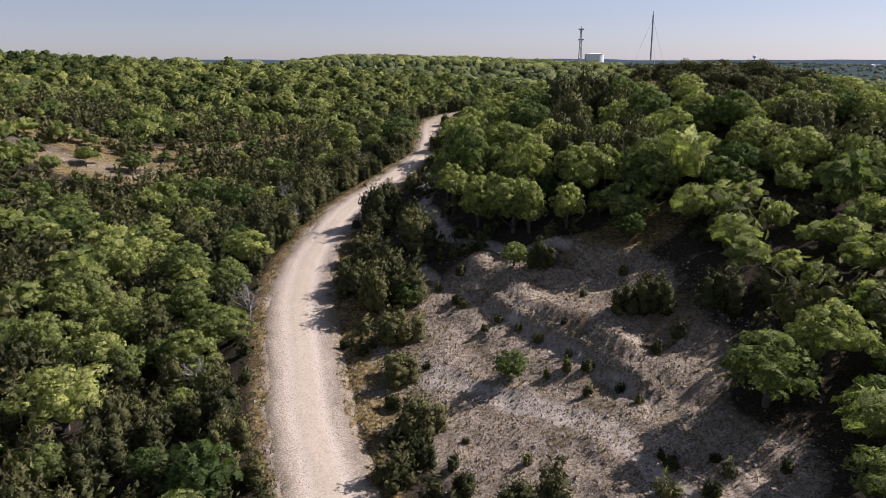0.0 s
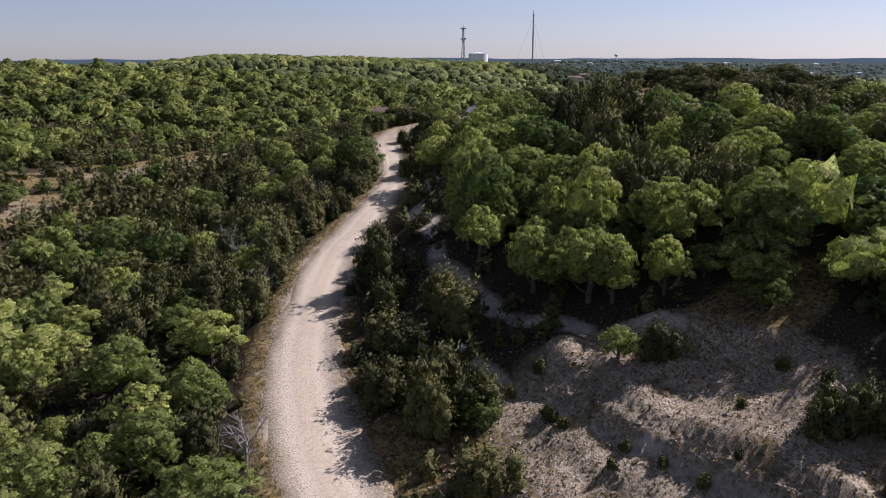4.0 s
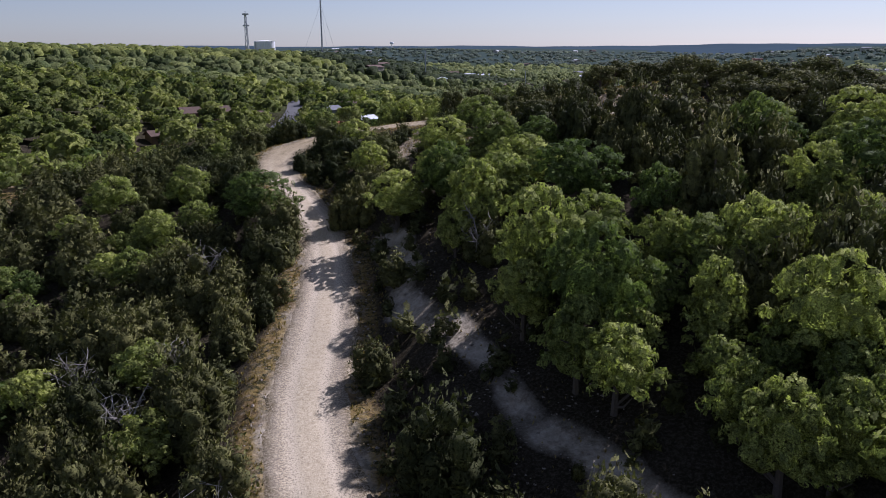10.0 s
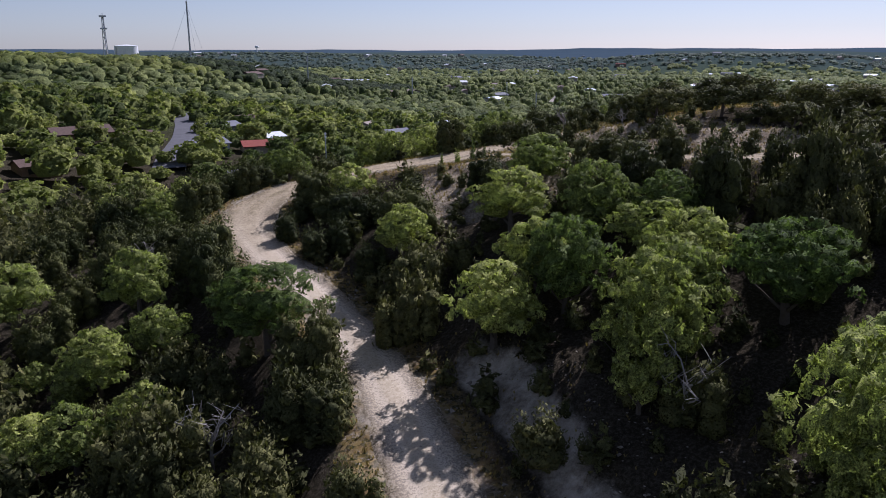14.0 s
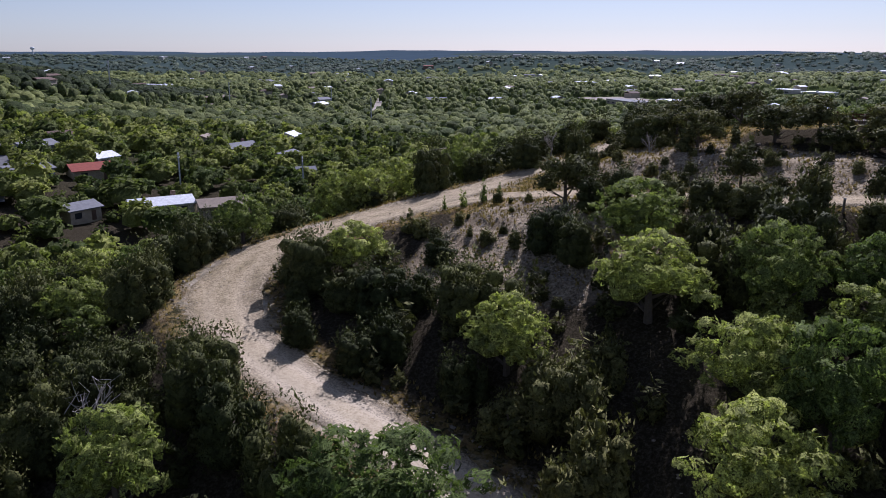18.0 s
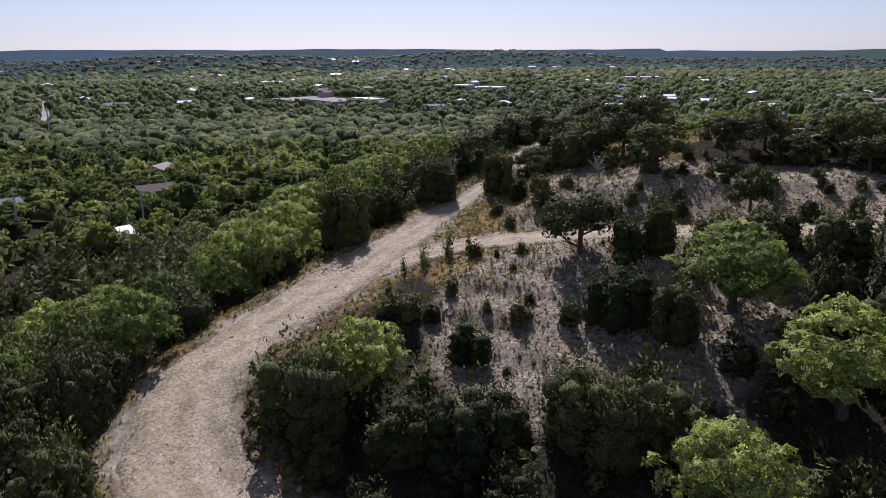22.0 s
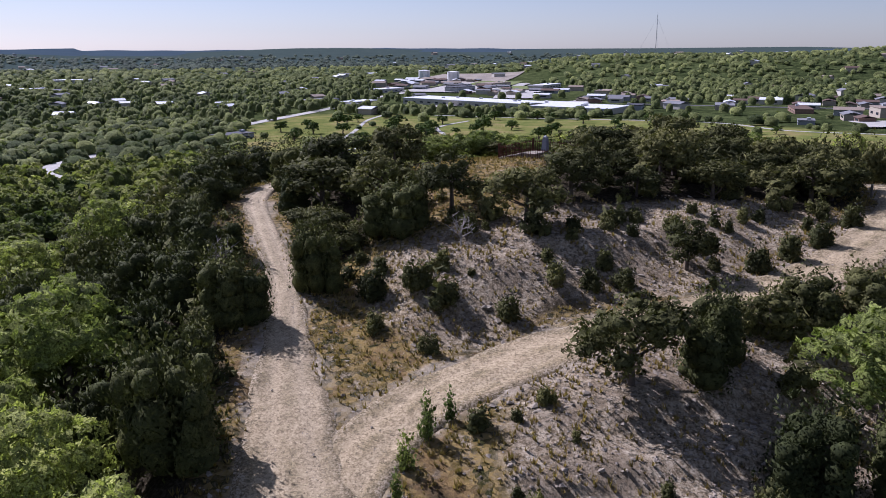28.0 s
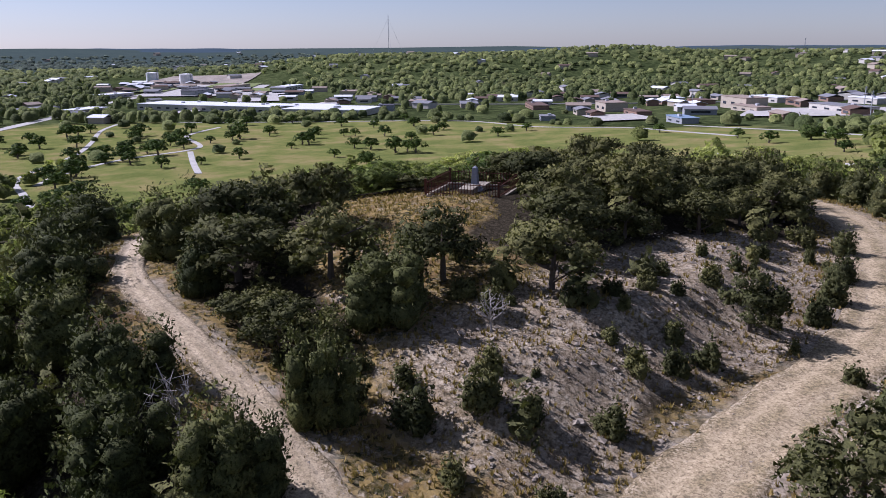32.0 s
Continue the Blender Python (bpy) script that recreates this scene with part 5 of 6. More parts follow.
def far_top(rng):
    """A rough crown top of few faces."""
    keep = ICO_F[ICO_V[ICO_F, 2].mean(1) > -0.3]
    v = ICO_V * rng.uniform(0.75, 1.2, (12, 1)) * (2.4, 2.4, 2.3) + (0, 0, 2.1)
    return joined((v, keep, unit(ICO_V + (0, 0, 1.1))))


DOT_KINDS = [far_top(RNG) for _ in range(8)]


def massed(name, kinds, rows, mat, label, category, smooth=False):
    """Very many plants as one mesh. rows: x, y, z, turn, width, height, tint."""
    rows = np.asarray(rows)
    which = RNG.integers(0, len(kinds), len(rows))
    verts, quads, tris, tint, normals, at = [], [], [], [], [], 0
    for k, (v, q, t, *n) in enumerate(kinds):
        r = rows[which == k]
        if not len(r):
            continue
        c, s = np.cos(r[:, 3])[:, None], np.sin(r[:, 3])[:, None]
        w = np.stack([(v[:, 0] * c - v[:, 1] * s) * r[:, 4:5] + r[:, 0:1], (v[:, 0] * s + v[:, 1] * c) * r[:, 4:5] + r[:, 1:2], v[:, 2] * r[:, 5:6] + r[:, 2:3]], -1)
        base = at + len(v) * np.arange(len(r))[:, None, None]
        verts.append(w.reshape(-1, 3))
        quads.append((q[None] + base).reshape(-1, 4))
        tris.append((t[None] + base).reshape(-1, 3))
        tint.append(np.repeat(r[:, 6], len(v)))
        if n and n[0] is not None:
            n = n[0]
            wide, tall = 1 / r[:, 4:5], 1 / r[:, 5:6]
            normals.append(unit(np.stack([(n[:, 0] * c - n[:, 1] * s) * wide, (n[:, 0] * s + n[:, 1] * c) * wide, n[:, 2] * tall], -1)).reshape(-1, 3))
        at += len(v) * len(r)
    me = mesh_of(name, np.concatenate(verts), np.concatenate(quads), np.concatenate(tris), smooth=smooth, normals=np.concatenate(normals) if normals else None)
    float_attribute(me, "tint", np.concatenate(tint))
    me.materials.append(mat)
    return tagged(new(name, me), label, category, kind="stuff")


# trees known one by one: kind, x, y, height, crown width
KNOWN = [("oak", 9.2, 174.8, 4.6, 5.8), ("oak", -14.0, 166.5, 6.6, 6.0), ("oak", 9.5, 121.0, 6.2, 8.0),
         ("oak", 25.5, 56.5, 6.5, 9.0), ("oak", 31.0, 58.5, 6.0, 8.0), ("oak", 14.5, 139.8, 5.0, 7.0), ("oak", 19.0, 157.0, 5.2, 7.0), ("oak", 12.0, 152.5, 5.6, 7.6), ("oak", 8.0, 145.0, 5.5, 6.6), ("oak", 17.5, 141.5, 5.2, 6.0)]
KNOWN += [("oak", 63.6, 194.0, 6.5, 8.0), ("oak", 36.4, 192.4, 7.0, 8.0), ("oak", 29.0, 193.4, 6.2, 7.0), ("oak", 74.0, 211.0, 7.0, 9.0), ("oak", 19.5, 194.0, 5.0, 6.0), ("oak", 66.0, 184.5, 4.6, 6.0), ("oak", 12.4, 136.0, 6.0, 7.4), ("oak", 13.6, 129.4, 7.0, 8.0),
          ("juniper", 4.0, 128.0, 4.2, 4.4), ("oak", 42.0, 190.5, 6.0, 7.0), ("oak", -8.7, 153.9, 7.0, 8.8), ("juniper", 0.8, 149.6, 5.4, 4.6), ("juniper", -8.6, 160.6, 5.4, 4.8), ("juniper", -8.6, 165.2, 5.2, 4.8), ("juniper", -7.9, 148.6, 6.0, 5.6), ("oak", 2.2, 142.6, 6.0, 6.8), ("juniper", 50.6, 184.6, 5.0, 5.6), ("juniper", 55.0, 187.0, 5.2, 5.6), ("juniper", 46.2, 187.4, 5.2, 5.4), ("juniper", 59.6, 183.6, 4.8, 5.2), ("juniper", 40.4, 184.6, 4.6, 4.8), ("juniper", 63.0, 188.0, 5.2, 5.6), ("juniper", 52.0, 191.0, 5.4, 5.6), ("juniper", 33.0, 186.6, 4.8, 5.0), ("oak", -22.0, 174.0, 6.5, 7.6), ("oak", 48.0, 197.0, 7.0, 8.0)]
KNOWN += [("juniper", -2.0, 62.6, 4.4, 5.4), ("juniper", -4.2, 70.4, 3.6, 5.0), ("juniper", -4.4, 77.2, 4.2, 5.4), ("juniper", -10.0, 89.5, 4.6, 5.6), ("juniper", -8.2, 93.5, 4.6, 5.6), ("juniper", -9.9, 97.0, 4.0, 5.0), ("juniper", -8.8, 103.0, 4.2, 5.0),
          ("juniper", 5.7, 51.5, 2.6, 4.0), ("juniper", 2.0, 53.4, 2.4, 3.0), ("juniper", -2.8, 62.0, 2.2, 2.4), ("juniper", 20.8, 72.0, 4.6, 4.2), ("juniper", 18.0, 72.4, 3.6, 3.4), ("juniper", 26.4, 69.4, 5.0, 4.8), ("juniper", 11.2, 84.0, 3.6, 3.8)]
KNOWN += [("juniper", 0.5, 170.6, 2.8, 3.2), ("juniper", 1.2, 166.2, 3.0, 3.4), ("juniper", 1.6, 155.0, 3.4, 4.0), ("juniper", -1.8, 133.2, 3.0, 3.8), ("juniper", 3.2, 165.4, 3.4, 3.8), ("juniper", 8.3, 163.0, 4.4, 5.4),
          ("juniper", 17.0, 162.8, 4.0, 4.2), ("juniper", 16.2, 160.0, 3.6, 3.8), ("juniper", 7.8, 160.5, 4.6, 5.0), ("juniper", 5.8, 171.4, 3.2, 4.4), ("juniper", 3.4, 174.2, 2.4, 2.8), ("juniper", 14.0, 170.4, 2.6, 3.2),
          ("juniper", 41.6, 175.0, 4.6, 3.4), ("flat", 33.4, 155.3, 3.4, 3.4), ("flat", 40.5, 162.0, 3.8, 4.8), ("juniper", 44.3, 169.0, 4.2, 5.2), ("flat", 24.2, 165.9, 4.4, 5.0), ("juniper", 24.5, 161.0, 3.6, 3.8)]
KNOWN += [("juniper", 23.2, 163.2, 3.2, 3.6), ("juniper", 24.6, 157.8, 3.0, 3.6), ("juniper", 25.2, 154.6, 3.2, 4.0), ("juniper", 24.6, 151.0, 3.2, 4.2), ("flat", 55.8, 171.0, 4.2, 7.0), ("flat", 50.4, 168.4, 4.2, 5.4), ("flat", 45.2, 165.0, 4.2, 4.6),
          ("flat", 47.0, 153.4, 4.2, 5.0), ("flat", 45.8, 147.6, 4.2, 4.8), ("juniper", 55.6, 173.2, 3.6, 3.6), ("juniper", 44.0, 182.0, 4.4, 5.2), ("juniper", 48.9, 180.2, 4.2, 5.0)]
KNOWN += [("oak", -33.9, 63.9, 6.5, 9.0), ("oak", -24.1, 77.7, 5.6, 7.6), ("oak", -26.2, 101.6, 5.6, 7.0), ("oak", -42.0, 105.0, 5.4, 7.4), ("oak", -68.0, 138.0, 5.6, 8.0), ("oak", -70.0, 175.6, 5.2, 7.6), ("oak", -35.4, 134.0, 6.0, 7.4), ("oak", -33.5, 97.0, 6.2, 8.0),
          ("oak", -26.0, 90.6, 5.2, 6.4), ("oak", -44.7, 145.0, 6.0, 8.0), ("oak", 20.5, 189.0, 6.4, 6.4), ("oak", 8.6, 187.6, 4.8, 5.2)]
KNOWN += [("oak", 40.0, 188.4, 7.0, 8.0), ("oak", 29.0, 189.6, 6.5, 7.6), ("oak", 57.6, 192.0, 6.5, 8.0), ("oak", 60.0, 186.4, 6.0, 7.0), ("oak", 22.5, 187.0, 5.0, 5.0), ("juniper", -1.3, 149.6, 4.2, 3.6)]
KNOWN += [("juniper", 62.0, 178.6, 4.6, 6.0), ("juniper", 68.0, 176.0, 4.6, 6.5), ("juniper", 64.0, 170.4, 5.0, 6.0), ("flat", 59.4, 168.4, 4.8, 6.0), ("juniper", 77.0, 172.0, 5.0, 7.0), ("flat", 58.0, 164.4, 4.5, 5.0), ("juniper", 55.0, 180.6, 4.4, 5.4)]
# low shrubs known one by one: x, y, height
SHRUBS = [(38.4, 172.6, 2.2), (36.8, 170.8, 2.0), (34.9, 169.4, 1.4), (41.0, 165.6, 1.6), (34.5, 163.6, 1.5), (33.6, 161.9, 1.5), (33.0, 159.8, 1.6), (38.3, 168.7, 1.5), (31.4, 151.6, 1.9), (32.0, 148.6, 2.0), (32.8, 145.2, 2.0),
          (34.6, 140.4, 2.0), (16.6, 174.4, 2.0), (17.4, 170.3, 0.9), (16.8, 168.2, 1.6), (8.1, 166.3, 1.2), (19.5, 173.2, 1.4), (24.3, 171.4, 0.7), (24.7, 169.8, 1.0), (9.5, 66.9, 1.2), (12.8, 63.8, 1.2), (17.1, 52.2, 1.5), (18.7, 48.6, 1.6)]
SHRUBS += [(-0.6, 86.0, 1.3), (1.5, 83.0, 0.9), (6.0, 77.6, 1.2), (7.6, 75.2, 1.0), (9.4, 72.6, 1.4), (12.0, 69.2, 1.1), (13.4, 66.6, 1.5), (15.6, 63.4, 1.2), (16.6, 60.6, 1.0), (19.6, 66.0, 1.6), (17.0, 72.0, 1.3), (20.0, 75.0, 1.8), (14.6, 77.0, 1.0), (-4.6, 66.0, 2.0), (-3.4, 64.0, 1.8), (-1.6, 61.0, 1.6), (1.0, 56.6, 1.6), (6.8, 55.6, 1.2)]
SHRUBS += [(4.2, 76.0, 1.0), (2.2, 80.8, 1.2), (-10.2, 76.6, 1.4), (-4.6, 84.4, 1.6), (1.7, 82.0, 1.6), (-3.5, 91.2, 1.2), (5.9, 94.7, 2.0), (-12.4, 108.2, 1.6), (21.6, 67.3, 2.0), (27.8, 157.0, 1.4), (31.0, 155.4, 0.9), (37.6, 158.0, 1.2),
           (36.4, 157.0, 1.0), (38.4, 155.2, 1.1), (36.0, 150.0, 1.0), (37.4, 146.0, 1.2), (39.0, 150.4, 1.0), (35.6, 143.8, 1.2), (36.9, 141.0, 1.6)]
# open ground without scattered trees: middle and radii
OPEN = [(13, 46, 17, 13), (54, 157.6, 9, 6.5), (8, 69, 14, 15), (36.5, 153, 5.5, 13), (19, 169, 8, 6), (31, 174, 7, 5)]


def free_of_houses(x, y):
    ok = np.ones(np.shape(x), bool)
    for hx, hy, hr in CLEAR:
        ok &= np.hypot(x - hx, y - hy) > hr
    return ok


def scatter(x0, x1, y0, y1, gap, keep):
    """A jittered lattice of places, thinned by keep(x, y)."""
    x, y = np.meshgrid(np.arange(x0, x1, gap), np.arange(y0, y1, gap))
    x = (x + RNG.uniform(-0.45, 0.45, x.shape) * gap).ravel()
    y = (y + RNG.uniform(-0.45, 0.45, y.shape) * gap).ravel()
    ok = RNG.uniform(size=x.shape) < keep(x, y)
    return x[ok], y[ok]


def built_up(x, y):
    """The town, where trees stand thinner."""
    return np.clip(spot(x, y, 900, -250, 380, 140, -17) + spot(x, y, 330, -300, 260, 110, 35) + spot(x, y, 255, -235, 120, 75, 20) + 0.6 * spot(x, y, 980, 420, 160, 90, 20) + 0.6 * spot(x, y, 680, 480, 70, 60), 0, 1)


def wooded(x, y):
    p = 0.93 * (1 - 0.93 * rocky(x, y)) * (1 - 0.85 * grassy(x, y))
    for cx, cy, rx, ry in OPEN:
        p *= 1 - 0.9 * spot(x, y, cx, cy, rx, ry)
    return p * (1 - 0.97 * lawned(x, y)) * (1 - 0.93 * built_up(x, y)) * free_of_houses(x, y)


def chalk_distance(x, y):
    """How far it is to the middle of a washed-out runnel."""
    return np.minimum.reduce([np.hypot(x[:, None] - p[None, :, 0], y[:, None] - p[None, :, 1]).min(1) for p, _, _ in RUNNEL_LINES])


def near_woods():
    x, y = scatter(-120, 125, 20, 260, 3.3, wooded)
    d, _ = to_road(x, y)
    width = 3.1 + 3.0 * RNG.uniform(size=len(x)) ** 1.4 * (1 + 0.22 * (spot(x, y, 16, 118, 26, 34) > 0.4))
    ok = d > np.where((y > 165) & (x > 36), width * 0.24 - 0.1, width * 0.36 + 0.2)
    ok &= ~((d < 10) & (x > -14 + 0.1 * (y - 90)) & (x < 10) & (y > 84) & (y < 105) & (RNG.uniform(size=len(x)) < 0.45))
    for _, kx, ky, _, kw in KNOWN:
        ok &= np.hypot(x - kx, y - ky) > kw * 0.5 + 0.6
    wash = chalk_distance(x, y)
    ok &= (wash > width * 0.3 + 1.2)
    ok &= ~((wash < 9) & (d < 9) & (x > -12) & (x < np.interp(y, (96, 110, 128, 144), (4, 1, -1, 2))) & (y > 100) & (y < 147) & (RNG.uniform(size=len(x)) < 0.85))
    x, y, d, width = x[ok], y[ok], d[ok], width[ok]
    top = (spot(x, y, 54, 152, 24, 24, -15) > 0.5) & (x < 64)
    leafy = lattice_noise(x, y, 16, 21) * 0.6 + lattice_noise(x, y, 5, 22) * 0.5 + RNG.normal(0, 0.28, len(x)) + 0.25 * (x > 0) + 0.2 * (y < 150) - 0.1
    bank = (d < 12) & (x > -16 + 0.1 * (y - 90)) & (y > 84) & (y < 152) & (x < 12)
    leafy = leafy - 1.1 * bank + 0.35 * spot(x, y, 14, 120, 22, 34) - 0.6 * (spot(x, y, 15, 162, 20, 16) > 0.5) - 1.0 * (d < 5.5) - 0.7 * ((x > 28) & (y > 175)) - 0.3 * spot(x, y, -28, 120, 14, 40)
    wash = chalk_distance(x, y)
    upslope = (x > np.interp(y, (86, 90, 94, 104, 128, 144), (16, 9.5, 4.5, 0.8, -0.2, 3.2))) & (y > 89) & (y < 142) & (x < 28)
    leafy = leafy - 0.12 - 1.6 * spot(x, y, 34, 160, 20, 24) + 0.9 * spot(x, y, 70, 146, 10, 14) - 1.1 * (wash < 3.5) * (y > 84) * ~upslope - 0.7 * upslope + 1.5 * upslope * (wash < 13)
    kind = np.where(top, 2, np.where(leafy > 0.05, 0, 1))
    width = np.where(kind == 0, width * 1.1, width * 0.95)
    width = np.where(upslope & (kind == 0), width * 1.05, width)
    tall = np.where(upslope, 1.35, np.where((x > 62) & (y > 115) & (y < 175), 0.62, np.where(kind == 2, 0.88, 1.0))) * width * RNG.uniform(0.78, 1.05, len(x)) * np.where(kind == 1, 1.12, 0.92)
    # room round the oaks below the track and beside the bend
    ok = np.ones(len(x), bool)
    for cx, cy, r in ((40.0, 188.4, 4.2), (29.0, 189.6, 4.0), (57.6, 192.0, 4.0), (60.0, 186.4, 3.4), (15.8, 175.0, 3.4), (21.0, 175.2, 2.6)):
        ok &= np.hypot(x - cx, y - cy) > r
    x, y, d, kind, width, tall = x[ok], y[ok], d[ok], kind[ok], width[ok], tall[ok]
    z = height(x, y) - 0.15
    return x, y, z, d, kind, width, tall


def plant_near():
    x, y, z, d, kind, width, tall = near_woods()
    names = ("oak", "juniper", "flat")
    # those beside the roads stand singly, the rest of the wood is massed
    rank = np.where((y > 56) & (x > -45) & (x < 60) & (d < 60), d * np.where(spot(x, y, 12, 112, 16, 34) > 0.2, 0.45, 1.0) - 4 * (kind == 2), 999.0)
    single = np.zeros(len(x), bool)
    for k, most in ((0, 235), (1, 225), (2, 90)):
        of_kind = np.where(kind == k, rank, 999.0)
        order = np.argsort(of_kind)[:most]
        single[order[of_kind[order] < 998]] = True
    for i in np.flatnonzero(single):
        k = names[kind[i]]
        k = "near_juniper" if k == "juniper" and y[i] > 158 else k
        ob = KINDS[k][RNG.integers(len(KINDS[k]))]
        m = pose(x[i], y[i], z[i], 0, 0, RNG.uniform(0, 360)) @ Matrix.Diagonal((width[i] / 4.6, width[i] / 4.6, tall[i] / 4.6, 1))
        copy_thing(ob, m)
    for k, x0, y0, h, w in KNOWN:
        k = "near_juniper" if k == "juniper" and y0 > 158 else k
        ob = KINDS[k][RNG.integers(len(KINDS[k]))]
        copy_thing(ob, pose(x0, y0, ground_at(x0, y0) - 0.1, 0, 0, RNG.uniform(0, 360)) @ Matrix.Diagonal((w / 4.6, w / 4.6, h / 4.6, 1)))
    turn, tint = RNG.uniform(0, 6.28, len(x)), np.clip(RNG.normal(0.5, 0.28, len(x)), 0, 1)
    rows = np.stack([x, y, z, turn, width / 4.6, tall / 4.6, tint], 1)
    for k, mat, name, label in ((0, M_OAK_MASS, "oak_wood", "dense spring-green oak wood covering the slopes"), (1, M_JUN_MASS, "juniper_wood", "dense dark juniper thicket covering the slopes"), (2, M_JUN_MASS, "hilltop_wood", "dark evergreen grove on the hilltop")):
        pick = (kind == k) & ~single & (d < 32)
        massed(name, LIGHT_KINDS[names[k]], rows[pick], mat, label, "trees")


    west = x < -0.62 * y - 14
    massed("western_wood", SPECK_KINDS, rows[~single & west], M_MIX_MASS, "mixed wood covering the western slopes", "trees")
    pick = ~single & (d >= 32) & ~west
    for k, mat, name in ((0, M_OAK_MASS, "outer_oak_wood"), (1, M_JUN_MASS, "outer_juniper_wood"), (2, M_JUN_MASS, "outer_hilltop_wood")):
        if (pick & (kind == k)).sum() > 2:
            massed(name, MID_KINDS[k], rows[pick & (kind == k)], mat, "mixed wood covering the outer slopes", "trees")
    for x0, y0, s in ((-24.5, 124.0, 1.1), (-22.0, 110.5, 1.0), (-21.5, 82.0, 1.1), (-24.0, 70.0, 0.9), (-20.5, 131.5, 0.9), (-27.5, 134.0, 1.1), (40.2, 166.6, 0.5), (-15.5, 146.5, 1.0), (44.0, 180.0, 0.7), (3.5, 128.5, 1.0), (-12.5, 172.0, 1.0)):
        ob = KINDS["dead"][RNG.integers(3)]
        copy_thing(ob, pose(x0, y0, ground_at(x0, y0), 0, 0, RNG.uniform(0, 360)) @ Matrix.Diagonal((s * 1.1, s * 1.1, s * 1.15, 1)))
    for x0, y0, s in ((24.0, 176.4, 0.36), (25.1, 174.9, 0.42), (25.9, 173.6, 0.30), (22.6, 177.2, 0.25)):
        ob = KINDS["sapling"][RNG.integers(2)]
        copy_thing(ob, pose(x0, y0, ground_at(x0, y0), 0, 0, RNG.uniform(0, 360)) @ Matrix.Diagonal((s * 0.7, s * 0.7, s, 1)))


def undergrowth():
    """Low brush between the trees of the near slopes."""
    def want(x, y):
        return 0.8 * (1 - rocky(x, y)) * (1 - 0.8 * grassy(x, y)) * (spot(x, y, 57, 157, 9, 7) < 0.3)
    x, y = scatter(-48, 62, 50, 200, 2.6, want)
    d, _ = to_road(x, y)
    ok = (d > 1.3) & (d < 30) & (spot(x, y, 19, 169, 9, 7) < 0.3)
    x, y = x[ok], y[ok]
    n = len(x)
    s = RNG.uniform(0.22, 0.58, n)
    rows = np.stack([x, y, height(x, y) - 0.1, RNG.uniform(0, 6.28, n), s * 1.2, s, RNG.uniform(0, 1, n)], 1)
    massed("undergrowth", [juniper_crown(RNG, 3, 46, 1.15, 0.2) for _ in range(4)], rows, M_JUN_MASS, "low dark brush filling gaps between the trees", "brush")


def plant_shrubs():
    for x0, y0, h in SHRUBS:
        ob = KINDS["shrub"][RNG.integers(3)]
        copy_thing(ob, pose(x0, y0, ground_at(x0, y0) - 0.1, 0, 0, RNG.uniform(0, 360)) @ Matrix.Diagonal((h / 4.3, h / 4.3, h / 4.6, 1)))

    def want(x, y):
        return np.clip(0.26 * rocky(x, y) + 0.26 * grassy(x, y), 0, 1) * (1 - 0.8 * spot(x, y, 9, 71, 17, 19)) * (spot(x, y, 57, 157, 9, 6) < 0.5) * (1 - lawned(x, y))
    x, y = scatter(-12, 60, 50, 185, 2.4, want)
    d, _ = to_road(x, y)
    ok = d > 0.8
    for x0, y0 in zip(x[ok][:200], y[ok][:200]):
        s = RNG.uniform(0.10, 0.36)
        ob = KINDS["shrub"][RNG.integers(3)]
        copy_thing(ob, pose(x0, y0, ground_at(x0, y0) - 0.1, 0, 0, RNG.uniform(0, 360)) @ Matrix.Diagonal((s * 1.1, s * 1.1, s, 1)))


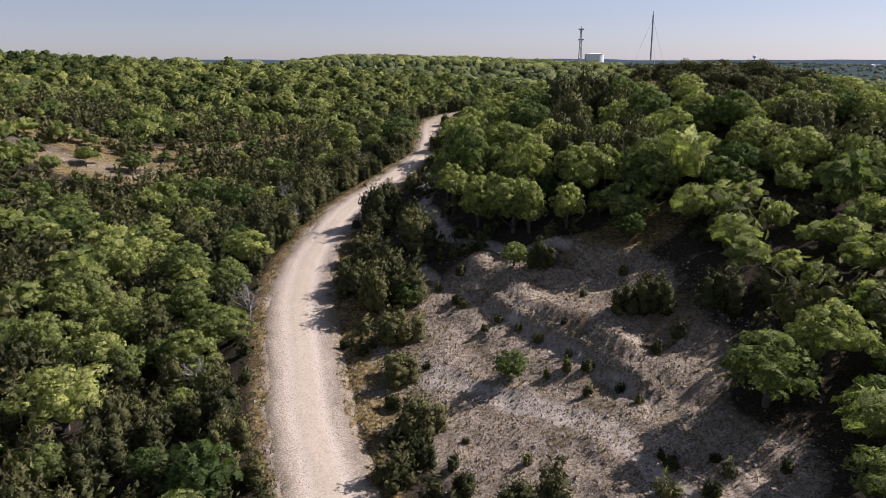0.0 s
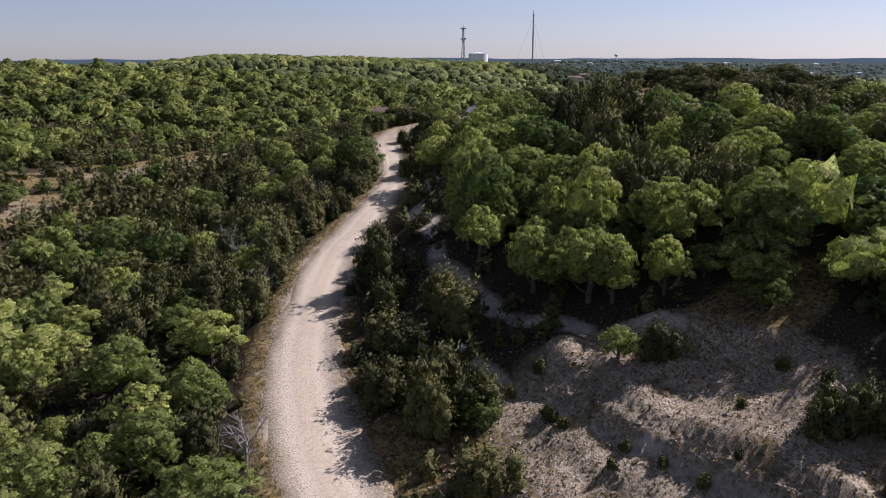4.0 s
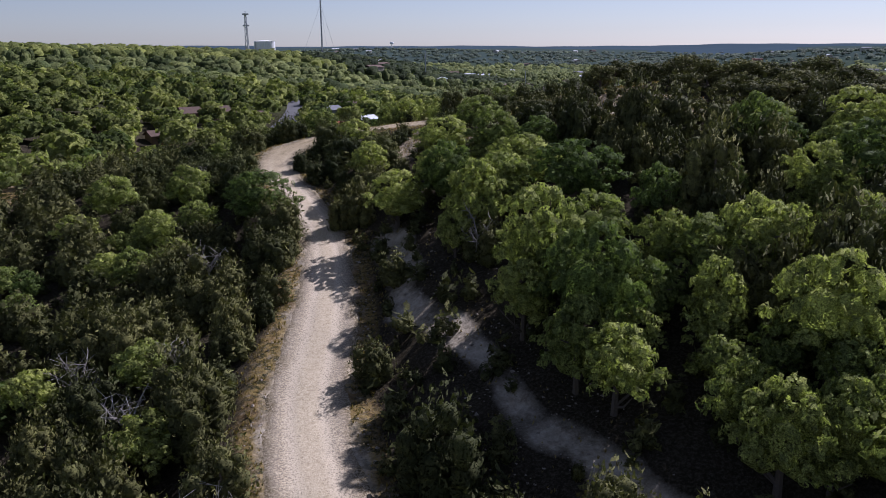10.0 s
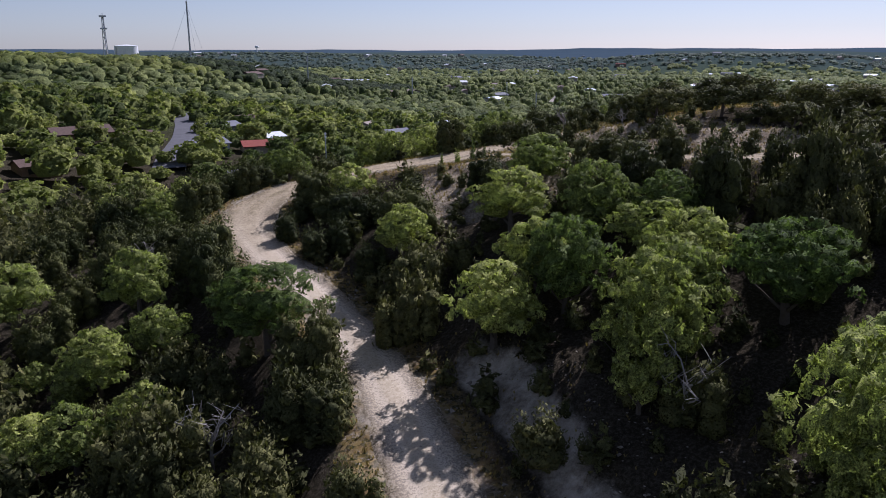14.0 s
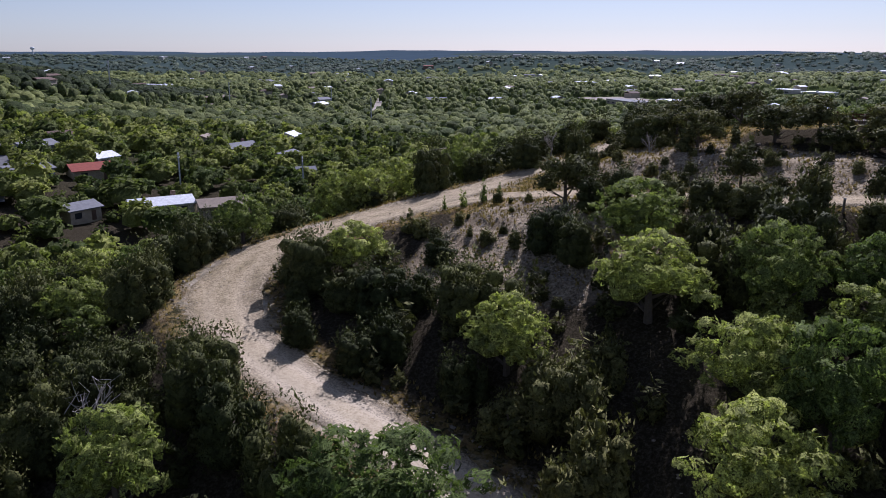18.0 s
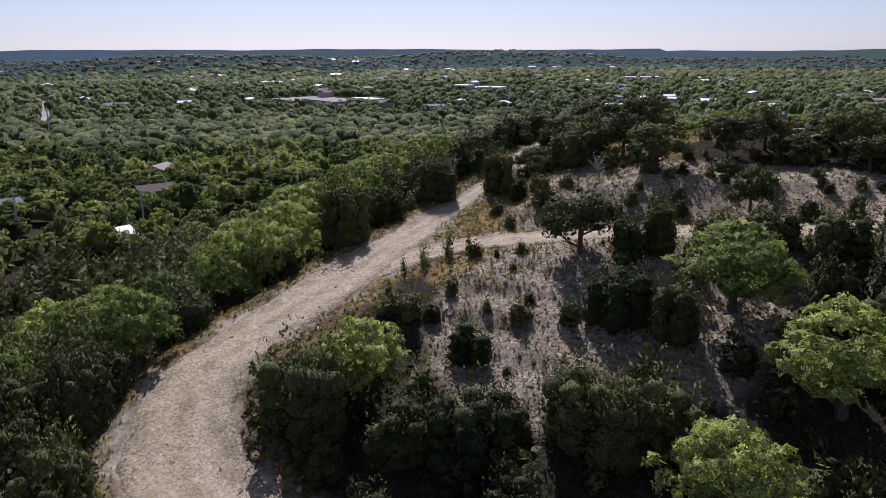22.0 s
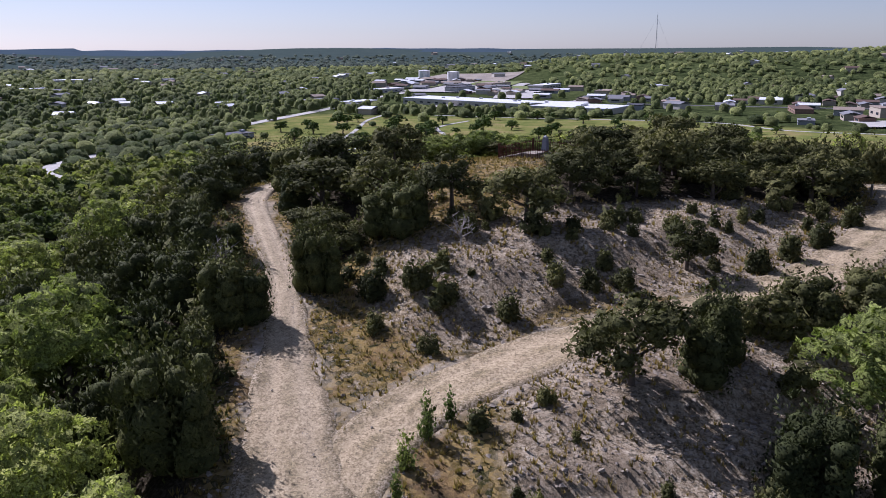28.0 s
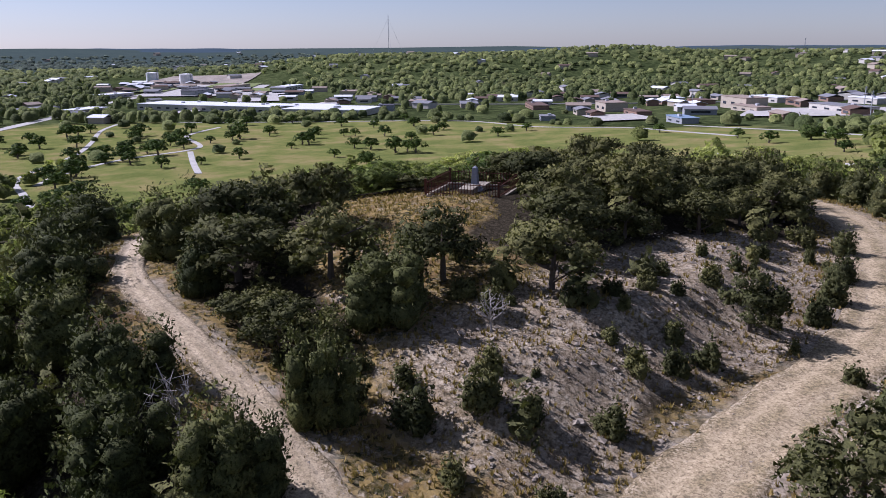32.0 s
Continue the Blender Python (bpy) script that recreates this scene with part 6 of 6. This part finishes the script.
def plant_far():
    # the slopes and the valley's near side
    def want(x, y):
        inside = (x > -118) & (x < 123) & (y > 22) & (y < 258)
        return wooded(x, y) * ~inside * ((y > -260) & (np.hypot(x, y - 150) < 560)) * ((x > -60) | (y > 140)) * ((x > 60) | (y > 0))
    x, y = scatter(-330, 640, -230, 700, 7.0, want)
    n = len(x)
    w = 4.8 + 7.0 * RNG.uniform(0, 1, n) ** 1.6
    rows = np.stack([x, y, height(x, y) - 0.3, RNG.uniform(0, 6.28, n), w / 4.8, w * RNG.uniform(0.62, 0.85, n) / 4.8, np.clip(RNG.normal(0.45, 0.32, n) + 0.3 * lattice_noise(x, y, 60, 31), 0, 1)], 1)
    close = np.hypot(x - 20, y - 150) < 330
    foot = np.hypot(x - 20, y - 150) < 235
    massed("hill_foot_wood", NEAR_VALLEY_KINDS, rows[foot], M_MIX_MASS, "mixed green trees round the houses below the hill", "trees")
    massed("valley_wood", FAR_KINDS, rows[close & ~foot], M_MIX_MASS, "mixed green woodland on slopes and valley floor", "trees")
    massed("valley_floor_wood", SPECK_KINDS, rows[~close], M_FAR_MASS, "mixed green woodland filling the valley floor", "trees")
    # the back of the hill, behind the start
    x, y = scatter(-330, 330, -170, 260, 7.5, lambda x, y: 0.85 * ((x < -118) | (y < 22)) * ((x < -58) | (y < 10)) * (lawned(x, y) < 0.3) * (x < 62))
    n = len(x)
    w = RNG.uniform(4.5, 9.5, n)
    rows = np.stack([x, y, height(x, y) - 0.3, RNG.uniform(0, 6.28, n), w / 4.8, w * 0.72 / 4.8, RNG.uniform(0, 1, n)], 1)
    massed("back_slope_wood", SPECK_KINDS, rows, M_MIX_MASS, "mixed green woodland on the hill's back", "trees")
    # farther off, out to the far hills
    n = 24000
    r = 520 * (3300 / 520) ** RNG.uniform(0, 1, n) ** 0.85
    a = np.radians(RNG.uniform(-36, 170, n))
    x, y = np.sin(a) * r, 150 + np.cos(a) * r
    ok = (lawned(x, y) < 0.3) & free_of_houses(x, y) & (np.hypot(x, y - 150) > 540) & (RNG.uniform(size=n) > 0.94 * built_up(x, y))
    x, y, r = x[ok], y[ok], r[ok]
    w = (4 + r * 0.0048) * RNG.uniform(0.75, 1.3, len(x))
    h = RNG.uniform(6, 9, len(x)) * (1 + r / 12000)
    rows = np.stack([x, y, height(x, y) - 0.5, RNG.uniform(0, 6.28, len(x)), w / 4.6, h / 4.4, np.clip(RNG.normal(0.45, 0.22, len(x)) + 0.25 * lattice_noise(x, y, 150, 32), 0, 1)], 1)
    ridge = np.hypot((x - 150) / 330, (y - 930) / 235) < 1
    # the ridge with the towers, densely wooded, its eastern flank in dark cedar
    rx, ry = scatter(-180, 480, 695, 1165, 9.5, lambda x, y: 0.95 * (np.hypot((x - 150) / 330, (y - 930) / 235) < 1) * free_of_houses(x, y))
    n = len(rx)
    w, rz = RNG.uniform(7, 13, n), height(rx, ry) - 0.4
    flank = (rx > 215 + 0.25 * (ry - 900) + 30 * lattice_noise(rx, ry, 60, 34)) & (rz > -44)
    ridge_rows = np.stack([rx, ry, rz, RNG.uniform(0, 6.28, n), w / 4.6, w * RNG.uniform(0.55, 0.75, n) / 4.4, np.clip(RNG.normal(0.42, 0.25, n), 0, 1)], 1)
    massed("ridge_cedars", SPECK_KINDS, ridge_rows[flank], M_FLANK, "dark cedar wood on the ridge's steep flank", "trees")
    massed("ridge_wood", SPECK_KINDS, ridge_rows[~flank], M_MIX_MASS, "green oak and cedar wood over the ridge", "trees")
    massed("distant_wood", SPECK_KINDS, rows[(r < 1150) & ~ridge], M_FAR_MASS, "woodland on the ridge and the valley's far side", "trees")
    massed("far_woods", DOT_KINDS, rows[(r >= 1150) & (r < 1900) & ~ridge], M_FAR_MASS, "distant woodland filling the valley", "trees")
    # from 1900 m on, the leaf colour itself carries the haze
    massed("cedar_hills", DOT_KINDS, rows[r >= 1900], M_HAZED_WOOD, "woodland on the far hills, tinted blue-green for haze", "trees")


def plant_park():
    """Round shade trees standing apart on the lawns."""
    places = [(321, 100, 11), (326, 108, 9), (332, 95, 9), (490, 49, 11), (500, 40, 9), (514, 28, 8), (405, -14, 11), (398, -6, 8), (327, 28, 7), (349, -22, 8.5), (362, -60, 6), (341, -7, 4.5), (379, -116, 7), (328, -87, 7), (371, 46, 10), (364, 65, 9),
              (284, -25, 10), (276, -30, 9), (469, 15, 10), (460, 22, 9), (293, -100, 7), (183, -138, 6), (160, -119, 7), (133, -116, 9)]
    places += [(120, -90, 6), (411, -112, 5), (416, 94, 8), (325, 47, 5), (376, 58, 8), (383, 70, 8), (395, 52, 8), (392, 62, 7), (440, 60, 9), (450, 75, 9), (430, 90, 8), (470, 90, 9), (485, 70, 8), (410, 20, 8), (425, 10, 9), (360, 85, 8), (280, 110, 8), (270, 118, 8),
               (230, -150, 6), (300, -130, 6), (345, -110, 6), (150, -135, 8)]
    for _ in range(60):
        a, b = RNG.uniform(-170, 200), RNG.uniform(-70, 110)
        places.append((310 + a * 0.7 + b * 0.7, 20 - a * 0.7 + b * 0.7 * 0.9, RNG.uniform(5, 8.5)))
    for x0, y0, w in places:
        if float(lawned(x0, y0)) > 0.5:
            copy_thing(PARK[RNG.integers(2)], pose(x0, y0, ground_at(x0, y0) - 0.1, 0, 0, RNG.uniform(0, 360)) @ Matrix.Diagonal((w / 4.6, w / 4.6, w * 0.78 / 4.6, 1)))


M_PARK = leaf_material("park_oak_leaves", (0.040, 0.066, 0.018), (0.075, 0.110, 0.026), True, 0.15)
PARK = [plant_kind("park_tree", "round dark green shade tree on the lawn", "tree", "park trees", oak_crown(RNG, 16, 240, 0.75, 3), M_PARK, trunk(RNG, 2.4, 3, 1.0, 0.2)) for _ in range(2)]


def rubble():
    """Loose limestone on the bare slopes, along the road edges and ledges."""
    n = 17000
    x, y = RNG.uniform(-20, 48, n * 4), RNG.uniform(46, 184, n * 4)
    d, _ = to_road(x, y)
    want = 0.75 * rocky(x, y) + 0.30 * ((d > -0.3) & (d < 1.6)) + 0.25 * chalky(x, y)
    want = want + 0.30 * (d <= 0) * (0.12 + step(160, 182, y))
    ok = RNG.uniform(size=len(x)) < want
    x, y = x[ok][:n], y[ok][:n]
    s = np.where(d[ok][:n] < 0.2, 0.4, 1.0) * (0.045 + 0.12 * RNG.uniform(size=len(x)) ** 9 + 0.04 * RNG.uniform(size=len(x)))
    v = np.array([(1, 0, 0), (-1, 0, 0), (0, 1, 0), (0, -1, 0), (0, 0, 0.7), (0, 0, -0.7)], float)
    faces = np.array([(0, 2, 4), (2, 1, 4), (1, 3, 4), (3, 0, 4), (2, 0, 5), (1, 2, 5), (3, 1, 5), (0, 3, 5)])
    stones = [(v * RNG.uniform(0.6, 1.3, (6, 1)) + RNG.normal(size=(6, 3)) * 0.15, np.zeros((0, 4), int), faces) for _ in range(8)]
    rows = np.stack([x, y, np.where(d[ok][:n] < -0.3, to_road(x, y)[1] + 0.01, height(x, y)) + s * 0.15, RNG.uniform(0, 6.28, len(x)), s * RNG.uniform(0.9, 1.6, len(x)), s, RNG.uniform(size=len(x))], 1)
    massed("loose_stones", stones, rows, M_STONE, "scattered pale limestone rubble on the bare slopes", "stones")


def tufts():
    """Dry grass beside the tracks and on the open ground."""
    n = 21000
    x, y = RNG.uniform(-26, 72, n * 6), RNG.uniform(48, 190, n * 6)
    d, _ = to_road(x, y)
    want = 0.65 * grassy(x, y) + 0.4 * rocky(x, y) + 0.5 * ((d > 0.2) & (d < 2.8)) + 0.05 * ((d < 0) & (y > 170))
    ok = RNG.uniform(size=len(x)) < want
    x, y = x[ok][:n], y[ok][:n]
    kinds = []
    for _ in range(5):
        a = RNG.uniform(0, 6.28, 7)
        lean = RNG.uniform(0.2, 0.7, 7)
        foot = np.stack([np.cos(a) * 0.1, np.sin(a) * 0.1, 0 * a - 0.05], 1)
        tip = np.stack([np.cos(a) * lean, np.sin(a) * lean, RNG.uniform(0.5, 1.0, 7)], 1)
        side = np.stack([-np.sin(a), np.cos(a), 0 * a], 1) * 0.11
        v = np.stack([foot - side, foot + side, tip], 1).reshape(-1, 3)
        kinds.append((v, np.zeros((0, 4), int), np.arange(21).reshape(7, 3)))
    s = RNG.uniform(0.12, 0.34, len(x))
    rows = np.stack([x, y, height(x, y), RNG.uniform(0, 6.28, len(x)), s, s, np.clip(RNG.normal(0.5, 0.3, len(x)), 0, 1)], 1)
    massed("dry_grass", kinds, rows, M_GRASS, "tufts of dry yellowish grass beside the tracks", "grass")


plant_near()
undergrowth()
plant_shrubs()
plant_far()
plant_park()
rubble()
tufts()
KINDS["park"] = PARK
for kind in KINDS.values():
    for ob in kind:
        for o in (*ob.children_recursive, ob):
            bpy.data.objects.remove(o)
